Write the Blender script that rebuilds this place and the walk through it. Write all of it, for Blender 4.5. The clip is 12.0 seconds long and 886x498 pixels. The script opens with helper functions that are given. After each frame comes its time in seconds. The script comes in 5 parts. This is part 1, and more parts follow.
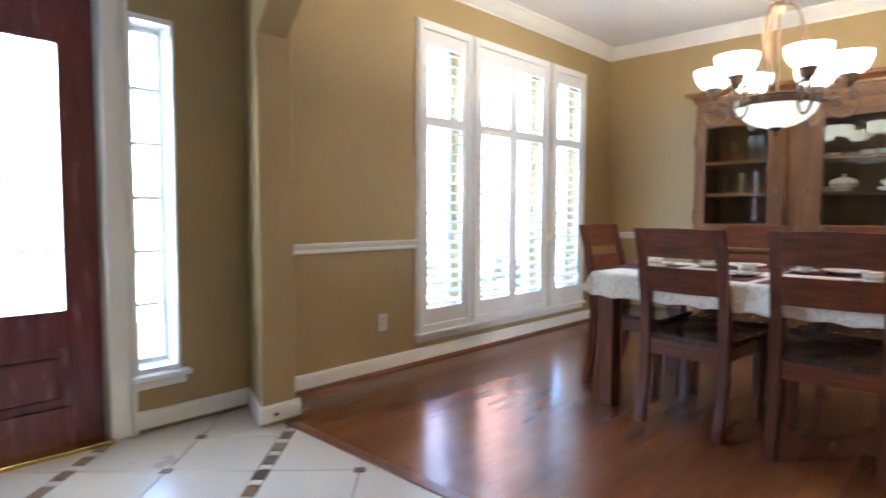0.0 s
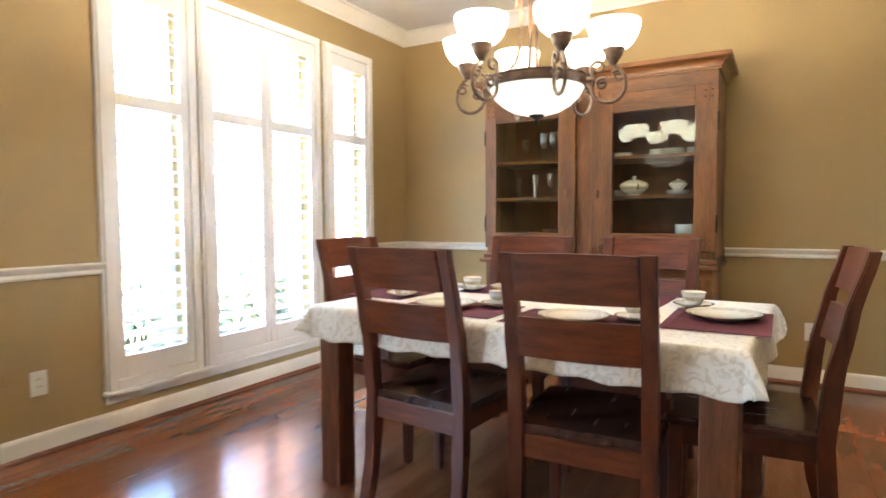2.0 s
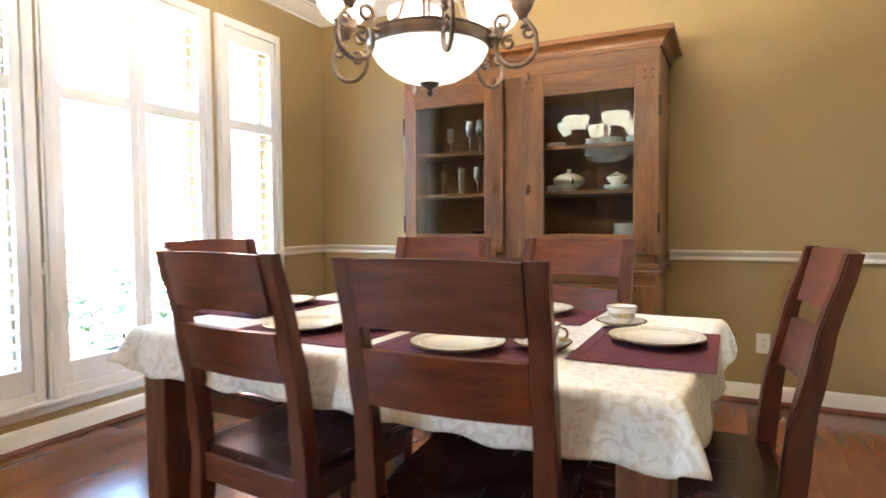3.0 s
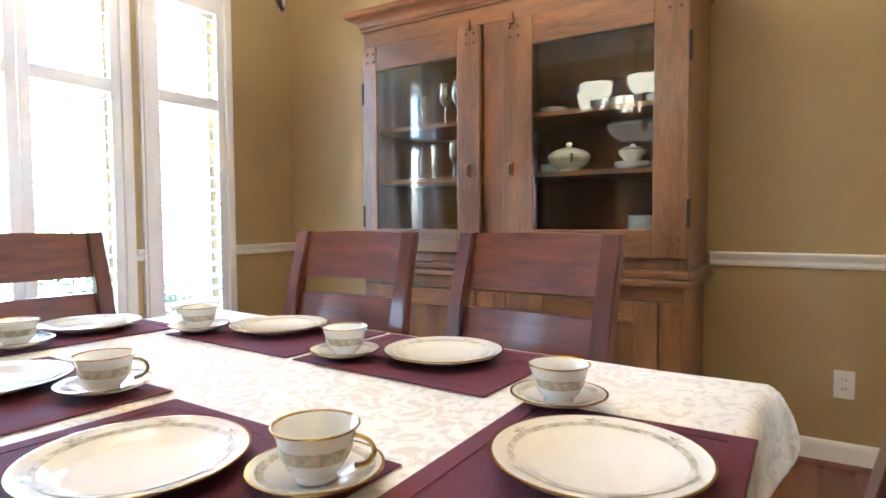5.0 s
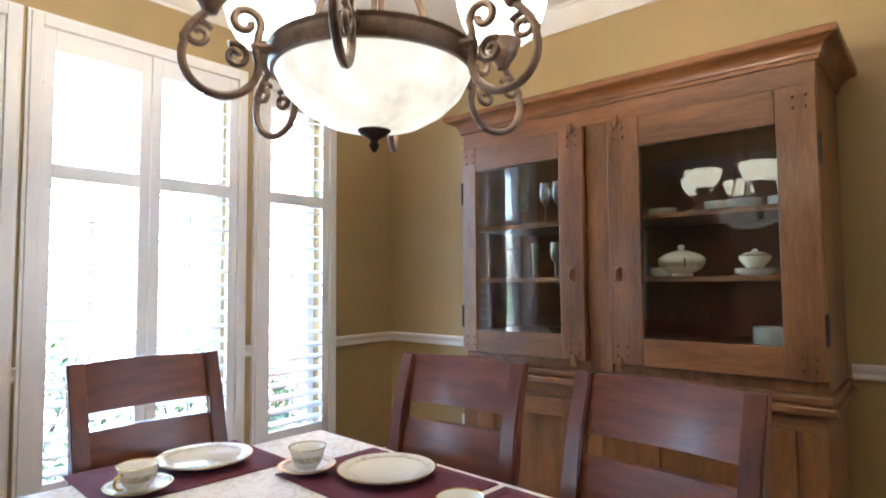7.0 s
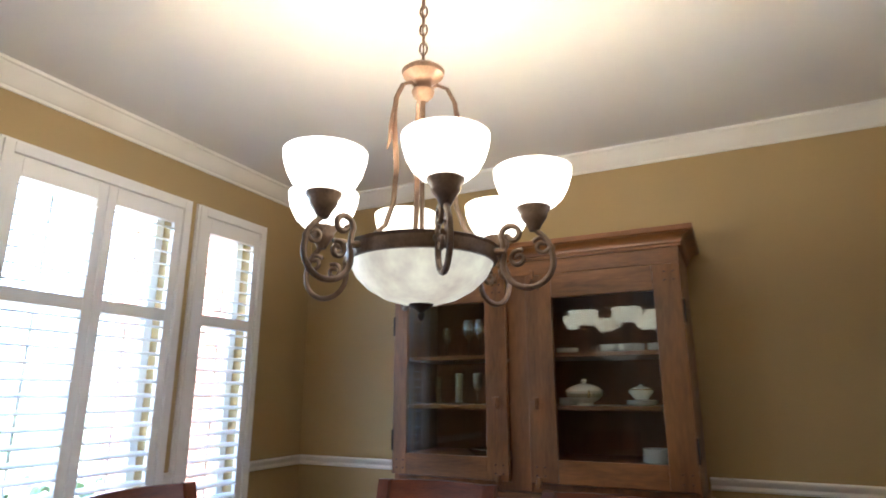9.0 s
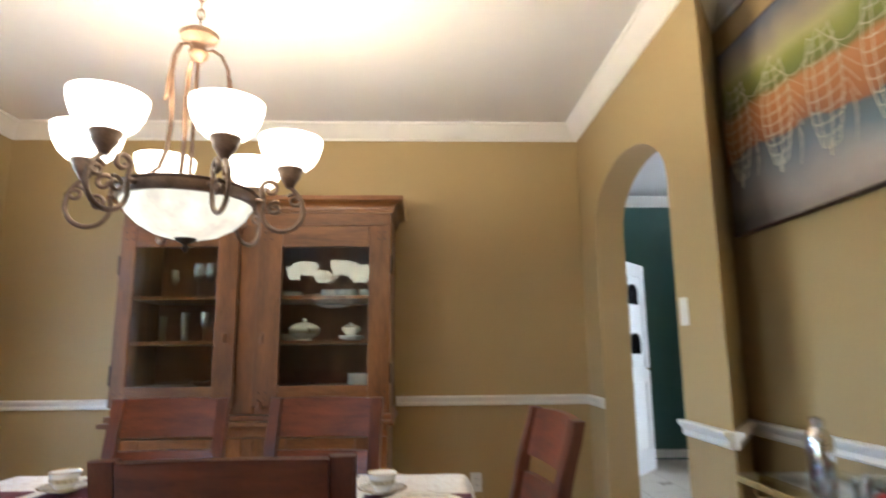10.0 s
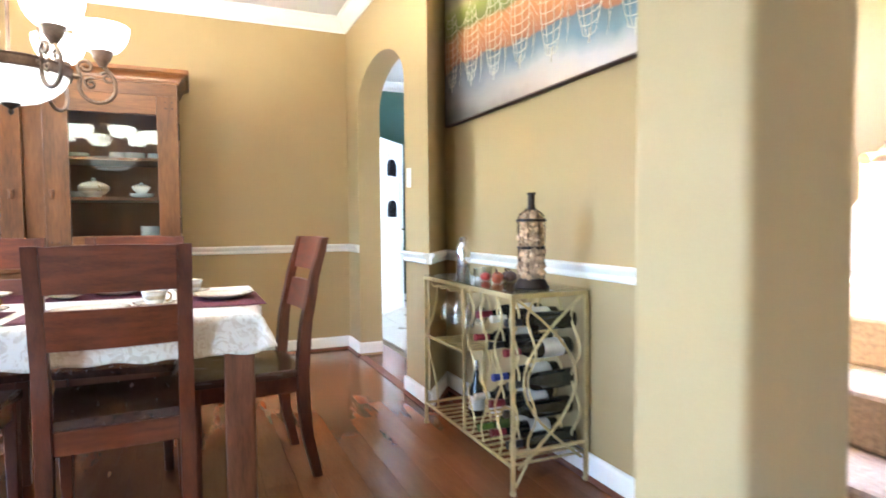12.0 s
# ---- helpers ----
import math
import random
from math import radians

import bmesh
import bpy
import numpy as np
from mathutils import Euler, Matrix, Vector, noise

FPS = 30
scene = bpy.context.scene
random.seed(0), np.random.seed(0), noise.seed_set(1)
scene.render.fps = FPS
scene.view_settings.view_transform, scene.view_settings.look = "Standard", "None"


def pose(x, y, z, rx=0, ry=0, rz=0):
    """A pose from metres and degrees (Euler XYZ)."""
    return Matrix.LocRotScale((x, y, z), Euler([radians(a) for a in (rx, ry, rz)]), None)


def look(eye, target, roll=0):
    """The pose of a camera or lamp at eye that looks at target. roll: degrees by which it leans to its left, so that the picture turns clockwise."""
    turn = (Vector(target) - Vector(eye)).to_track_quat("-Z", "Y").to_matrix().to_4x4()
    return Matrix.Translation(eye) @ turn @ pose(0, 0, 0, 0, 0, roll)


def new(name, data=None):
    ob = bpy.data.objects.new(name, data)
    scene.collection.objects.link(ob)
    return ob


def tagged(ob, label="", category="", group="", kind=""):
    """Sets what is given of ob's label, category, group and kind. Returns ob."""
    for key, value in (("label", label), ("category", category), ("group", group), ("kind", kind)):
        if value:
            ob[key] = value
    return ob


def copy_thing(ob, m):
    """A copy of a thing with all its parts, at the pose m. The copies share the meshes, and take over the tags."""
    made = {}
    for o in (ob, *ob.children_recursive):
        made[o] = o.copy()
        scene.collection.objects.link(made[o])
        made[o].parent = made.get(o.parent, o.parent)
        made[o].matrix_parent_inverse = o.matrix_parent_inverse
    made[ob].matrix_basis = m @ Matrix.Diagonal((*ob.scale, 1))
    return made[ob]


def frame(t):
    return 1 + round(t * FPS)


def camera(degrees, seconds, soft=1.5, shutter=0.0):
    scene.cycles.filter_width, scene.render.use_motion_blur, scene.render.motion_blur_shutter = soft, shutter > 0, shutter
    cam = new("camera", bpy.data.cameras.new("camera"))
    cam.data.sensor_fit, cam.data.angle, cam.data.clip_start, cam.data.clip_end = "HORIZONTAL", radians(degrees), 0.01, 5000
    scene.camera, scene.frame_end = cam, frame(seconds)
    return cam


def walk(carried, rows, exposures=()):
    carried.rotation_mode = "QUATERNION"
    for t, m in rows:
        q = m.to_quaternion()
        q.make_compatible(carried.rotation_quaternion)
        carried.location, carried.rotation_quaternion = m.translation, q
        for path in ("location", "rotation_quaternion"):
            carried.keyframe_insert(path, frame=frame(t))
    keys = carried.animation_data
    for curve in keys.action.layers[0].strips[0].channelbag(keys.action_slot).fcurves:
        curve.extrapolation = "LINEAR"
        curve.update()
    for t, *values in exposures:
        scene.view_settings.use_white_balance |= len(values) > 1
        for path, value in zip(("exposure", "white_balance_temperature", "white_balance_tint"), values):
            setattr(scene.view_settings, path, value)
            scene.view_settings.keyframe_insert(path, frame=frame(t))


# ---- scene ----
cam = camera(74.6, 12.0, 1.6, 0.4)
PATH = [
    (0, (1.199, 0.859, 1.069), (2.645, 2.236, 0.947), 0.2),
    (0.5, (1.417, 0.864, 1.107), (3.063, 1.991, 0.97), 0.0),
    (1, (1.714, 0.846, 1.111), (3.396, 1.92, 0.984), -0.3),
    (1.5, (1.974, 0.817, 1.106), (3.659, 1.888, 0.98), -0.2),
    (2, (2.359, 0.832, 1.104), (4.084, 1.839, 0.995), -0.3),
    (2.5, (2.7, 0.845, 1.078), (4.473, 1.765, 0.977), -0.4),
    (3, (2.963, 0.827, 1.072), (4.751, 1.717, 0.976), -0.4),
    (3.5, (3.281, 0.777, 1.053), (5.079, 1.647, 0.958), -0.4),
    (5.5, (3.987, 0.849, 1.033), (5.627, 1.989, 0.937), -0.2),
    (6, (4.011, 0.938, 1.056), (5.604, 2.143, 0.961), -0.2),
    (6.5, (3.977, 0.944, 1.139), (5.526, 2.207, 1.066), -0.3),
    (7, (3.919, 0.885, 1.226), (5.438, 2.182, 1.34), -0.4),
    (9, (3.342, 1.009, 1.299), (5.086, 1.86, 1.783), -0.0),
    (9.5, (3.118, 0.98, 1.249), (5.006, 1.449, 1.714), 0.4),
    (10, (2.881, 0.995, 1.178), (4.85, 0.925, 1.522), -0.5),
    (10.5, (2.646, 0.936, 1.123), (4.614, 0.622, 1.293), -0.5),
    (11, (2.426, 0.965, 1.095), (4.363, 0.469, 1.126), -0.5),
    (11.5, (2.202, 1.048, 1.075), (4.105, 0.433, 1.048), -0.5),
    (12, (1.963, 1.107, 1.057), (3.799, 0.319, 0.967), -0.5),
]
walk(cam, [(t, look(eye, target, roll)) for t, eye, target, roll in PATH], [(0.0, 5.95, 5350, 12), (0.6, 6.35, 6200, 12), (1.5, 6.45, 6050, 12), (2.5, 6.28, 5950, 12), (3.5, 6.55, 5750, 12), (5.5, 6.15, 5600, 14), (7.0, 5.75, 5600, 14), (9.0, 5.1, 5600, 14), (9.5, 5.35, 5750, 14), (10.5, 6.15, 5700, 14), (11.0, 6.5, 5500, 12), (12.0, 7.0, 5250, 12)])

# ---------- world, sun, exposure ----------
world = bpy.data.worlds.new("sky")
scene.world = world
world.use_nodes = True
wn = world.node_tree.nodes
sky = wn.new("ShaderNodeTexSky")
sky.sky_type, sky.sun_disc = "NISHITA", False
sky.sun_elevation, sky.sun_rotation = radians(52), radians(225)
sky.air_density, sky.dust_density, sky.ozone_density = 1.0, 2.5, 1.0
wn["Background"].inputs["Strength"].default_value = 0.12
world.node_tree.links.new(sky.outputs[0], wn["Background"].inputs["Color"])

sun_data = bpy.data.lights.new("sun", "SUN")
sun_data.energy, sun_data.angle, sun_data.color = 3.4, radians(0.6), (1.0, 0.95, 0.88)
sun = new("sun", sun_data)
sun.matrix_world = look((-16.0, -16.0, 29), (0, 0, 0))

LAMP_WATTS = 0.275

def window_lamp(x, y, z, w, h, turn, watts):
    """Area lamp set in an opening, in place of sky light."""
    d = bpy.data.lights.new("opening_light", "AREA")
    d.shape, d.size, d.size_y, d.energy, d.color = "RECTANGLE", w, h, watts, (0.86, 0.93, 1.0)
    o = new("opening_light", d)
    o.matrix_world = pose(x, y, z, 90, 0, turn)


window_lamp(1.595, 3.90, 1.22, 0.60, 1.16, 180, 0.4)   # the front door's glass
window_lamp(6.9, -4.3, 1.6, 2.5, 1.35, 180, 4.0)   # added lamp that brightens the hall, in an unseen opening behind the niche wall


# ---------- materials ----------
def material(name, colour, rough=0.5, metal=0.0, vary=0.12, scale=8.0, stretch=(1, 1, 1), bump=0.05, fine=120.0, coat=0.0, ramp=None, per_object=0.0, emit=0.0, gloss_vary=0.2):
    """Procedural surface: two scales of noise vary its colour, gloss and relief."""
    m = bpy.data.materials.new(name)
    m.use_nodes = True
    t = m.node_tree
    n, li = t.nodes, t.links
    b = n["Principled BSDF"]
    tc = n.new("ShaderNodeTexCoord")
    mp = n.new("ShaderNodeMapping")
    mp.inputs["Scale"].default_value = stretch
    li.new(tc.outputs["Object"], mp.inputs["Vector"])
    big = n.new("ShaderNodeTexNoise")
    big.inputs["Scale"].default_value, big.inputs["Detail"].default_value = scale, 6.0
    li.new(mp.outputs[0], big.inputs["Vector"])
    small = n.new("ShaderNodeTexNoise")
    small.inputs["Scale"].default_value, small.inputs["Detail"].default_value = fine, 3.0
    li.new(mp.outputs[0], small.inputs["Vector"])
    cr = n.new("ShaderNodeValToRGB")
    dark = tuple(c * (1 - vary * 1.6) for c in colour)
    light = tuple(min(1, c * (1 + vary)) for c in colour)
    if ramp:
        dark, light = ramp
    cr.color_ramp.elements[0].position, cr.color_ramp.elements[1].position = 0.32, 0.7
    cr.color_ramp.elements[0].color, cr.color_ramp.elements[1].color = (*dark, 1), (*light, 1)
    mixn = n.new("ShaderNodeMath")
    mixn.operation = "MULTIPLY_ADD"
    mixn.inputs[1].default_value = 0.3
    li.new(small.outputs["Fac"], mixn.inputs[0])
    sc = n.new("ShaderNodeMath")
    sc.operation = "MULTIPLY"
    sc.inputs[1].default_value = 0.7
    li.new(big.outputs["Fac"], sc.inputs[0])
    li.new(sc.outputs[0], mixn.inputs[2])
    li.new(mixn.outputs[0], cr.inputs["Fac"])
    out = cr.outputs["Color"]
    if per_object:
        oi = n.new("ShaderNodeObjectInfo")
        hs = n.new("ShaderNodeHueSaturation")
        mr = n.new("ShaderNodeMapRange")
        mr.inputs["To Min"].default_value, mr.inputs["To Max"].default_value = 1 - per_object, 1 + per_object
        li.new(oi.outputs["Random"], mr.inputs["Value"])
        li.new(mr.outputs[0], hs.inputs["Value"])
        shift = n.new("ShaderNodeMath")
        shift.operation, shift.inputs[1].default_value = "MULTIPLY", 40.0
        li.new(oi.outputs["Random"], shift.inputs[0])
        li.new(shift.outputs[0], mp.inputs["Location"])
        li.new(out, hs.inputs["Color"])
        out = hs.outputs["Color"]
    li.new(out, b.inputs["Base Color"])
    rr = n.new("ShaderNodeMapRange")
    rr.inputs["To Min"].default_value, rr.inputs["To Max"].default_value = max(0.02, rough * (1 - gloss_vary)), min(1, rough * (1 + gloss_vary))
    li.new(big.outputs["Fac"], rr.inputs["Value"])
    li.new(rr.outputs[0], b.inputs["Roughness"])
    b.inputs["Metallic"].default_value = metal
    b.inputs["Coat Weight"].default_value = coat
    b.inputs["Coat Roughness"].default_value = 0.12
    if bump:
        bp = n.new("ShaderNodeBump")
        bp.inputs["Strength"].default_value, bp.inputs["Distance"].default_value = bump, 0.004
        li.new(mixn.outputs[0], bp.inputs["Height"])
        li.new(bp.outputs[0], b.inputs["Normal"])
    if emit:
        li.new(out, b.inputs["Emission Color"])
        b.inputs["Emission Strength"].default_value = emit
    return m


def pane_material(name, least=0.05, power=4.0):
    """Thin flat pane: clear, with a mirror gloss that grows at grazing angles."""
    m = bpy.data.materials.new(name)
    m.use_nodes = True
    t = m.node_tree
    t.nodes.remove(t.nodes["Principled BSDF"])
    tr, gl = t.nodes.new("ShaderNodeBsdfTransparent"), t.nodes.new("ShaderNodeBsdfGlossy")
    tr.inputs["Color"].default_value, gl.inputs["Roughness"].default_value = (0.95, 0.97, 0.96, 1), 0.004
    lw, pw = t.nodes.new("ShaderNodeLayerWeight"), t.nodes.new("ShaderNodeMath")
    mul, mx = t.nodes.new("ShaderNodeMath"), t.nodes.new("ShaderNodeMixShader")
    lw.inputs["Blend"].default_value = 0.5
    pw.operation, pw.inputs[1].default_value = "POWER", power
    mul.operation, mul.inputs[1].default_value, mul.inputs[2].default_value = "MULTIPLY_ADD", 0.9, least
    mul.use_clamp = True
    t.links.new(lw.outputs["Facing"], pw.inputs[0])
    t.links.new(pw.outputs[0], mul.inputs[0])
    t.links.new(mul.outputs[0], mx.inputs["Fac"])
    t.links.new(tr.outputs[0], mx.inputs[1])
    t.links.new(gl.outputs[0], mx.inputs[2])
    t.links.new(mx.outputs[0], t.nodes["Material Output"].inputs["Surface"])
    return m


WALL = material("olive_paint", (0.41, 0.298, 0.135), 0.62, vary=0.04, scale=1.2, fine=220, bump=0.12)
CEIL = material("ceiling_paint", (0.74, 0.73, 0.72), 0.9, vary=0.02, scale=2, fine=160, bump=0.15)
TRIM = material("white_trim_paint", (0.84, 0.82, 0.77), 0.38, vary=0.03, scale=5, bump=0.03)
SHUT = material("shutter_paint", (0.84, 0.83, 0.81), 0.35, vary=0.02, scale=5, bump=0.02)
PLANK = material("floor_wood", (0.2, 0.07, 0.03), 0.22, stretch=(1.0, 6, 6), scale=2.0, fine=24, bump=0.0, coat=0.05, ramp=((0.135, 0.044, 0.016), (0.215, 0.074, 0.028)), per_object=0.12, gloss_vary=0.04)
SUBFLOOR = material("floor_joint", (0.03, 0.012, 0.008), 0.7)
SHOE = material("shoe_moulding_wood", (0.17, 0.06, 0.03), 0.35, stretch=(3, 3, 10))
CHAIRWOOD = material("chair_wood", (0.12, 0.038, 0.018), 0.34, stretch=(3, 3, 0.7), scale=9, fine=70, bump=0.04, coat=0.25, ramp=((0.058, 0.013, 0.005), (0.155, 0.038, 0.013)), per_object=0.14)
RAILWOOD = material("chair_rail_wood", (0.13, 0.04, 0.02), 0.32, stretch=(6, 0.9, 6), scale=7, fine=60, bump=0.04, coat=0.12, ramp=((0.066, 0.015, 0.005), (0.19, 0.048, 0.015)), per_object=0.14)
SEATWOOD = material("chair_seat_wood", (0.05, 0.02, 0.014), 0.26, stretch=(0.8, 6, 6), scale=6, coat=0.3, ramp=((0.022, 0.009, 0.007), (0.075, 0.028, 0.018)))
TABLEWOOD = material("table_wood", (0.15, 0.05, 0.022), 0.36, stretch=(4, 4, 0.6), scale=9, fine=60, ramp=((0.08, 0.025, 0.010), (0.24, 0.085, 0.034)))
HUTCH = material("hutch_wood", (0.25, 0.10, 0.04), 0.36, stretch=(3.2, 3.2, 0.5), scale=3.2, fine=30, bump=0.05, coat=0.06, ramp=((0.075, 0.027, 0.008), (0.285, 0.115, 0.032)), per_object=0.16)
HUTCHH = material("hutch_wood_across", (0.25, 0.10, 0.04), 0.36, stretch=(3.2, 0.5, 3.2), scale=3.2, fine=30, bump=0.05, coat=0.06, ramp=((0.075, 0.027, 0.008), (0.285, 0.115, 0.032)), per_object=0.16)
HUTCHIN = material("hutch_inside_wood", (0.13, 0.045, 0.02), 0.55, stretch=(4, 2, 0.7), scale=5, ramp=((0.11, 0.037, 0.014), (0.25, 0.09, 0.036)))
PEG = material("wood_peg", (0.05, 0.018, 0.010), 0.6)
BRONZE = material("chandelier_bronze", (0.17, 0.105, 0.07), 0.42, metal=0.45, vary=0.35, scale=18, bump=0.1)
DARKIRON = material("dark_iron", (0.035, 0.022, 0.016), 0.5, metal=0.6, vary=0.3, scale=30)
GOLD = material("champagne_metal", (0.55, 0.43, 0.20), 0.42, metal=0.55, vary=0.15, scale=20)
STEEL = material("polished_steel", (0.72, 0.72, 0.73), 0.12, metal=1.0, vary=0.04)
SILVER = material("silver_plate", (0.68, 0.68, 0.68), 0.2, metal=1.0, vary=0.1, scale=30, bump=0.3)
BRASS = material("brass", (0.68, 0.47, 0.15), 0.25, metal=1.0)
CHINA = material("cream_china", (0.80, 0.76, 0.66), 0.12, vary=0.02, coat=0.3, bump=0.0)
CHINAW = material("white_china", (0.82, 0.81, 0.77), 0.1, vary=0.02, coat=0.3, bump=0.0)
BAND = material("printed_china_band", (0.42, 0.36, 0.24), 0.3, vary=0.5, scale=90, fine=300, bump=0.0, ramp=((0.22, 0.19, 0.13), (0.72, 0.64, 0.48)))
GILT = material("gilt_edge", (0.62, 0.42, 0.13), 0.25, metal=0.9)
MAT = material("burgundy_weave", (0.115, 0.013, 0.028), 0.75, vary=0.3, scale=240, fine=900, bump=0.5)
MATHEM = material("burgundy_satin", (0.11, 0.014, 0.028), 0.8, vary=0.15, scale=50, fine=600, bump=0.2)
CORK = material("wine_cork", (0.50, 0.33, 0.20), 0.85, vary=0.3, scale=60, fine=300, bump=0.4, per_object=0.35)
WINE = material("dark_bottle_glass", (0.012, 0.014, 0.012), 0.08, vary=0.2, coat=0.5, bump=0)
WINEG = material("green_bottle_glass", (0.05, 0.075, 0.02), 0.1, vary=0.2, coat=0.5, bump=0)
FOILS = [material("foil_" + k, c, 0.35, metal=0.3, vary=0.15) for k, c in (("red", (0.22, 0.02, 0.025)), ("black", (0.02, 0.02, 0.022)), ("blue", (0.02, 0.035, 0.25)), ("green", (0.10, 0.19, 0.02)), ("cream", (0.62, 0.56, 0.42)))]
PAPER = material("bottle_label_paper", (0.70, 0.68, 0.62), 0.7, vary=0.08, scale=40)
PLASTIC = material("white_plastic", (0.80, 0.79, 0.74), 0.35, vary=0.01)
DARKSLOT = material("dark_slot", (0.02, 0.02, 0.02), 0.6)
DOORWOOD = material("cherry_door_stain", (0.10, 0.022, 0.020), 0.26, stretch=(4, 4, 0.6), scale=6, coat=0.4, ramp=((0.085, 0.012, 0.016), (0.18, 0.030, 0.034)))
WHITEDOOR = material("white_door_paint", (0.74, 0.76, 0.76), 0.4, vary=0.02)
TEAL = material("teal_paint", (0.045, 0.115, 0.095), 0.6, vary=0.05, scale=2, bump=0.1)
TILE = material("cream_stone_tile", (0.60, 0.54, 0.46), 0.28, vary=0.025, scale=5, fine=60, bump=0.012, per_object=0.04, gloss_vary=0.06)
TILED = material("brown_stone_tile", (0.20, 0.13, 0.08), 0.35, vary=0.3, scale=40, per_object=0.35)
GROUT = material("grout", (0.42, 0.38, 0.32), 0.9)
CARPET = material("stair_carpet", (0.36, 0.27, 0.19), 0.98, vary=0.25, scale=60, fine=500, bump=0.8)
OAK = material("oak_handrail", (0.38, 0.20, 0.08), 0.35, stretch=(1, 6, 6), vary=0.3)
KITCHEN = material("dark_cabinet_wood", (0.045, 0.016, 0.010), 0.4, stretch=(4, 4, 0.7), vary=0.4)
BLACK = material("black_enamel", (0.012, 0.012, 0.013), 0.2)
ORANGE = material("orange_ornament", (0.38, 0.075, 0.02), 0.45, vary=0.3, scale=30)
RED = material("red_ornament", (0.40, 0.03, 0.02), 0.4, vary=0.3, scale=30)
BROWNORN = material("brown_ornament", (0.10, 0.05, 0.03), 0.5, vary=0.3, scale=30)
LAWN = material("lawn_grass", (0.07, 0.11, 0.03), 0.95, vary=0.4, scale=6, fine=200, bump=1.0)
BRICK = material("brick_face", (0.36, 0.17, 0.12), 0.85, vary=0.3, scale=20, fine=120, bump=0.4, per_object=0.3)
MORTAR = material("mortar", (0.45, 0.42, 0.38), 0.95, vary=0.1, scale=30)
LEAF = material("shrub_leaf", (0.06, 0.12, 0.03), 0.55, vary=0.5, scale=15)
CONCRETE = material("pale_paving", (0.30, 0.285, 0.26), 0.9, vary=0.12, scale=6, fine=120)
PANE, WINGLASS = pane_material("cabinet_pane", 0.045), pane_material("window_pane")
CLEAR = pane_material("clear_glassware", 0.14, 1.6)
SHADE = material("alabaster_glass", (0.95, 0.80, 0.56), 0.3, vary=0.2, scale=12, fine=40, bump=0, emit=0.18)
BOWL = material("alabaster_bowl", (0.93, 0.80, 0.60), 0.3, vary=0.22, scale=11, fine=30, bump=0, emit=0.020)
CANVAS_EDGE = material("canvas_edge", (0.09, 0.05, 0.035), 0.7)
STRING = material("painted_netting", (0.72, 0.66, 0.52), 0.8, vary=0.1, scale=60)


def damask(name):
    m = material(name, (0.74, 0.68, 0.56), 0.6, vary=0.05, scale=3, fine=900, bump=0.1)
    t = m.node_tree
    n, li = t.nodes, t.links
    tc = n.new("ShaderNodeTexCoord")
    warp = n.new("ShaderNodeTexNoise")
    warp.inputs["Scale"].default_value, warp.inputs["Detail"].default_value, warp.inputs["Distortion"].default_value = 21, 3.0, 2.6
    cr = n.new("ShaderNodeValToRGB")
    cr.color_ramp.elements[0].position, cr.color_ramp.elements[1].position = 0.49, 0.58
    cr.color_ramp.elements[0].color, cr.color_ramp.elements[1].color = (0.80, 0.76, 0.67, 1), (0.66, 0.59, 0.48, 1)
    li.new(tc.outputs["Object"], warp.inputs["Vector"])
    li.new(warp.outputs["Fac"], cr.inputs["Fac"])
    li.new(cr.outputs["Color"], n["Principled BSDF"].inputs["Base Color"])
    n["Principled BSDF"].inputs["Sheen Weight"].default_value = 0.2
    return m


CLOTH = damask("damask_cloth")


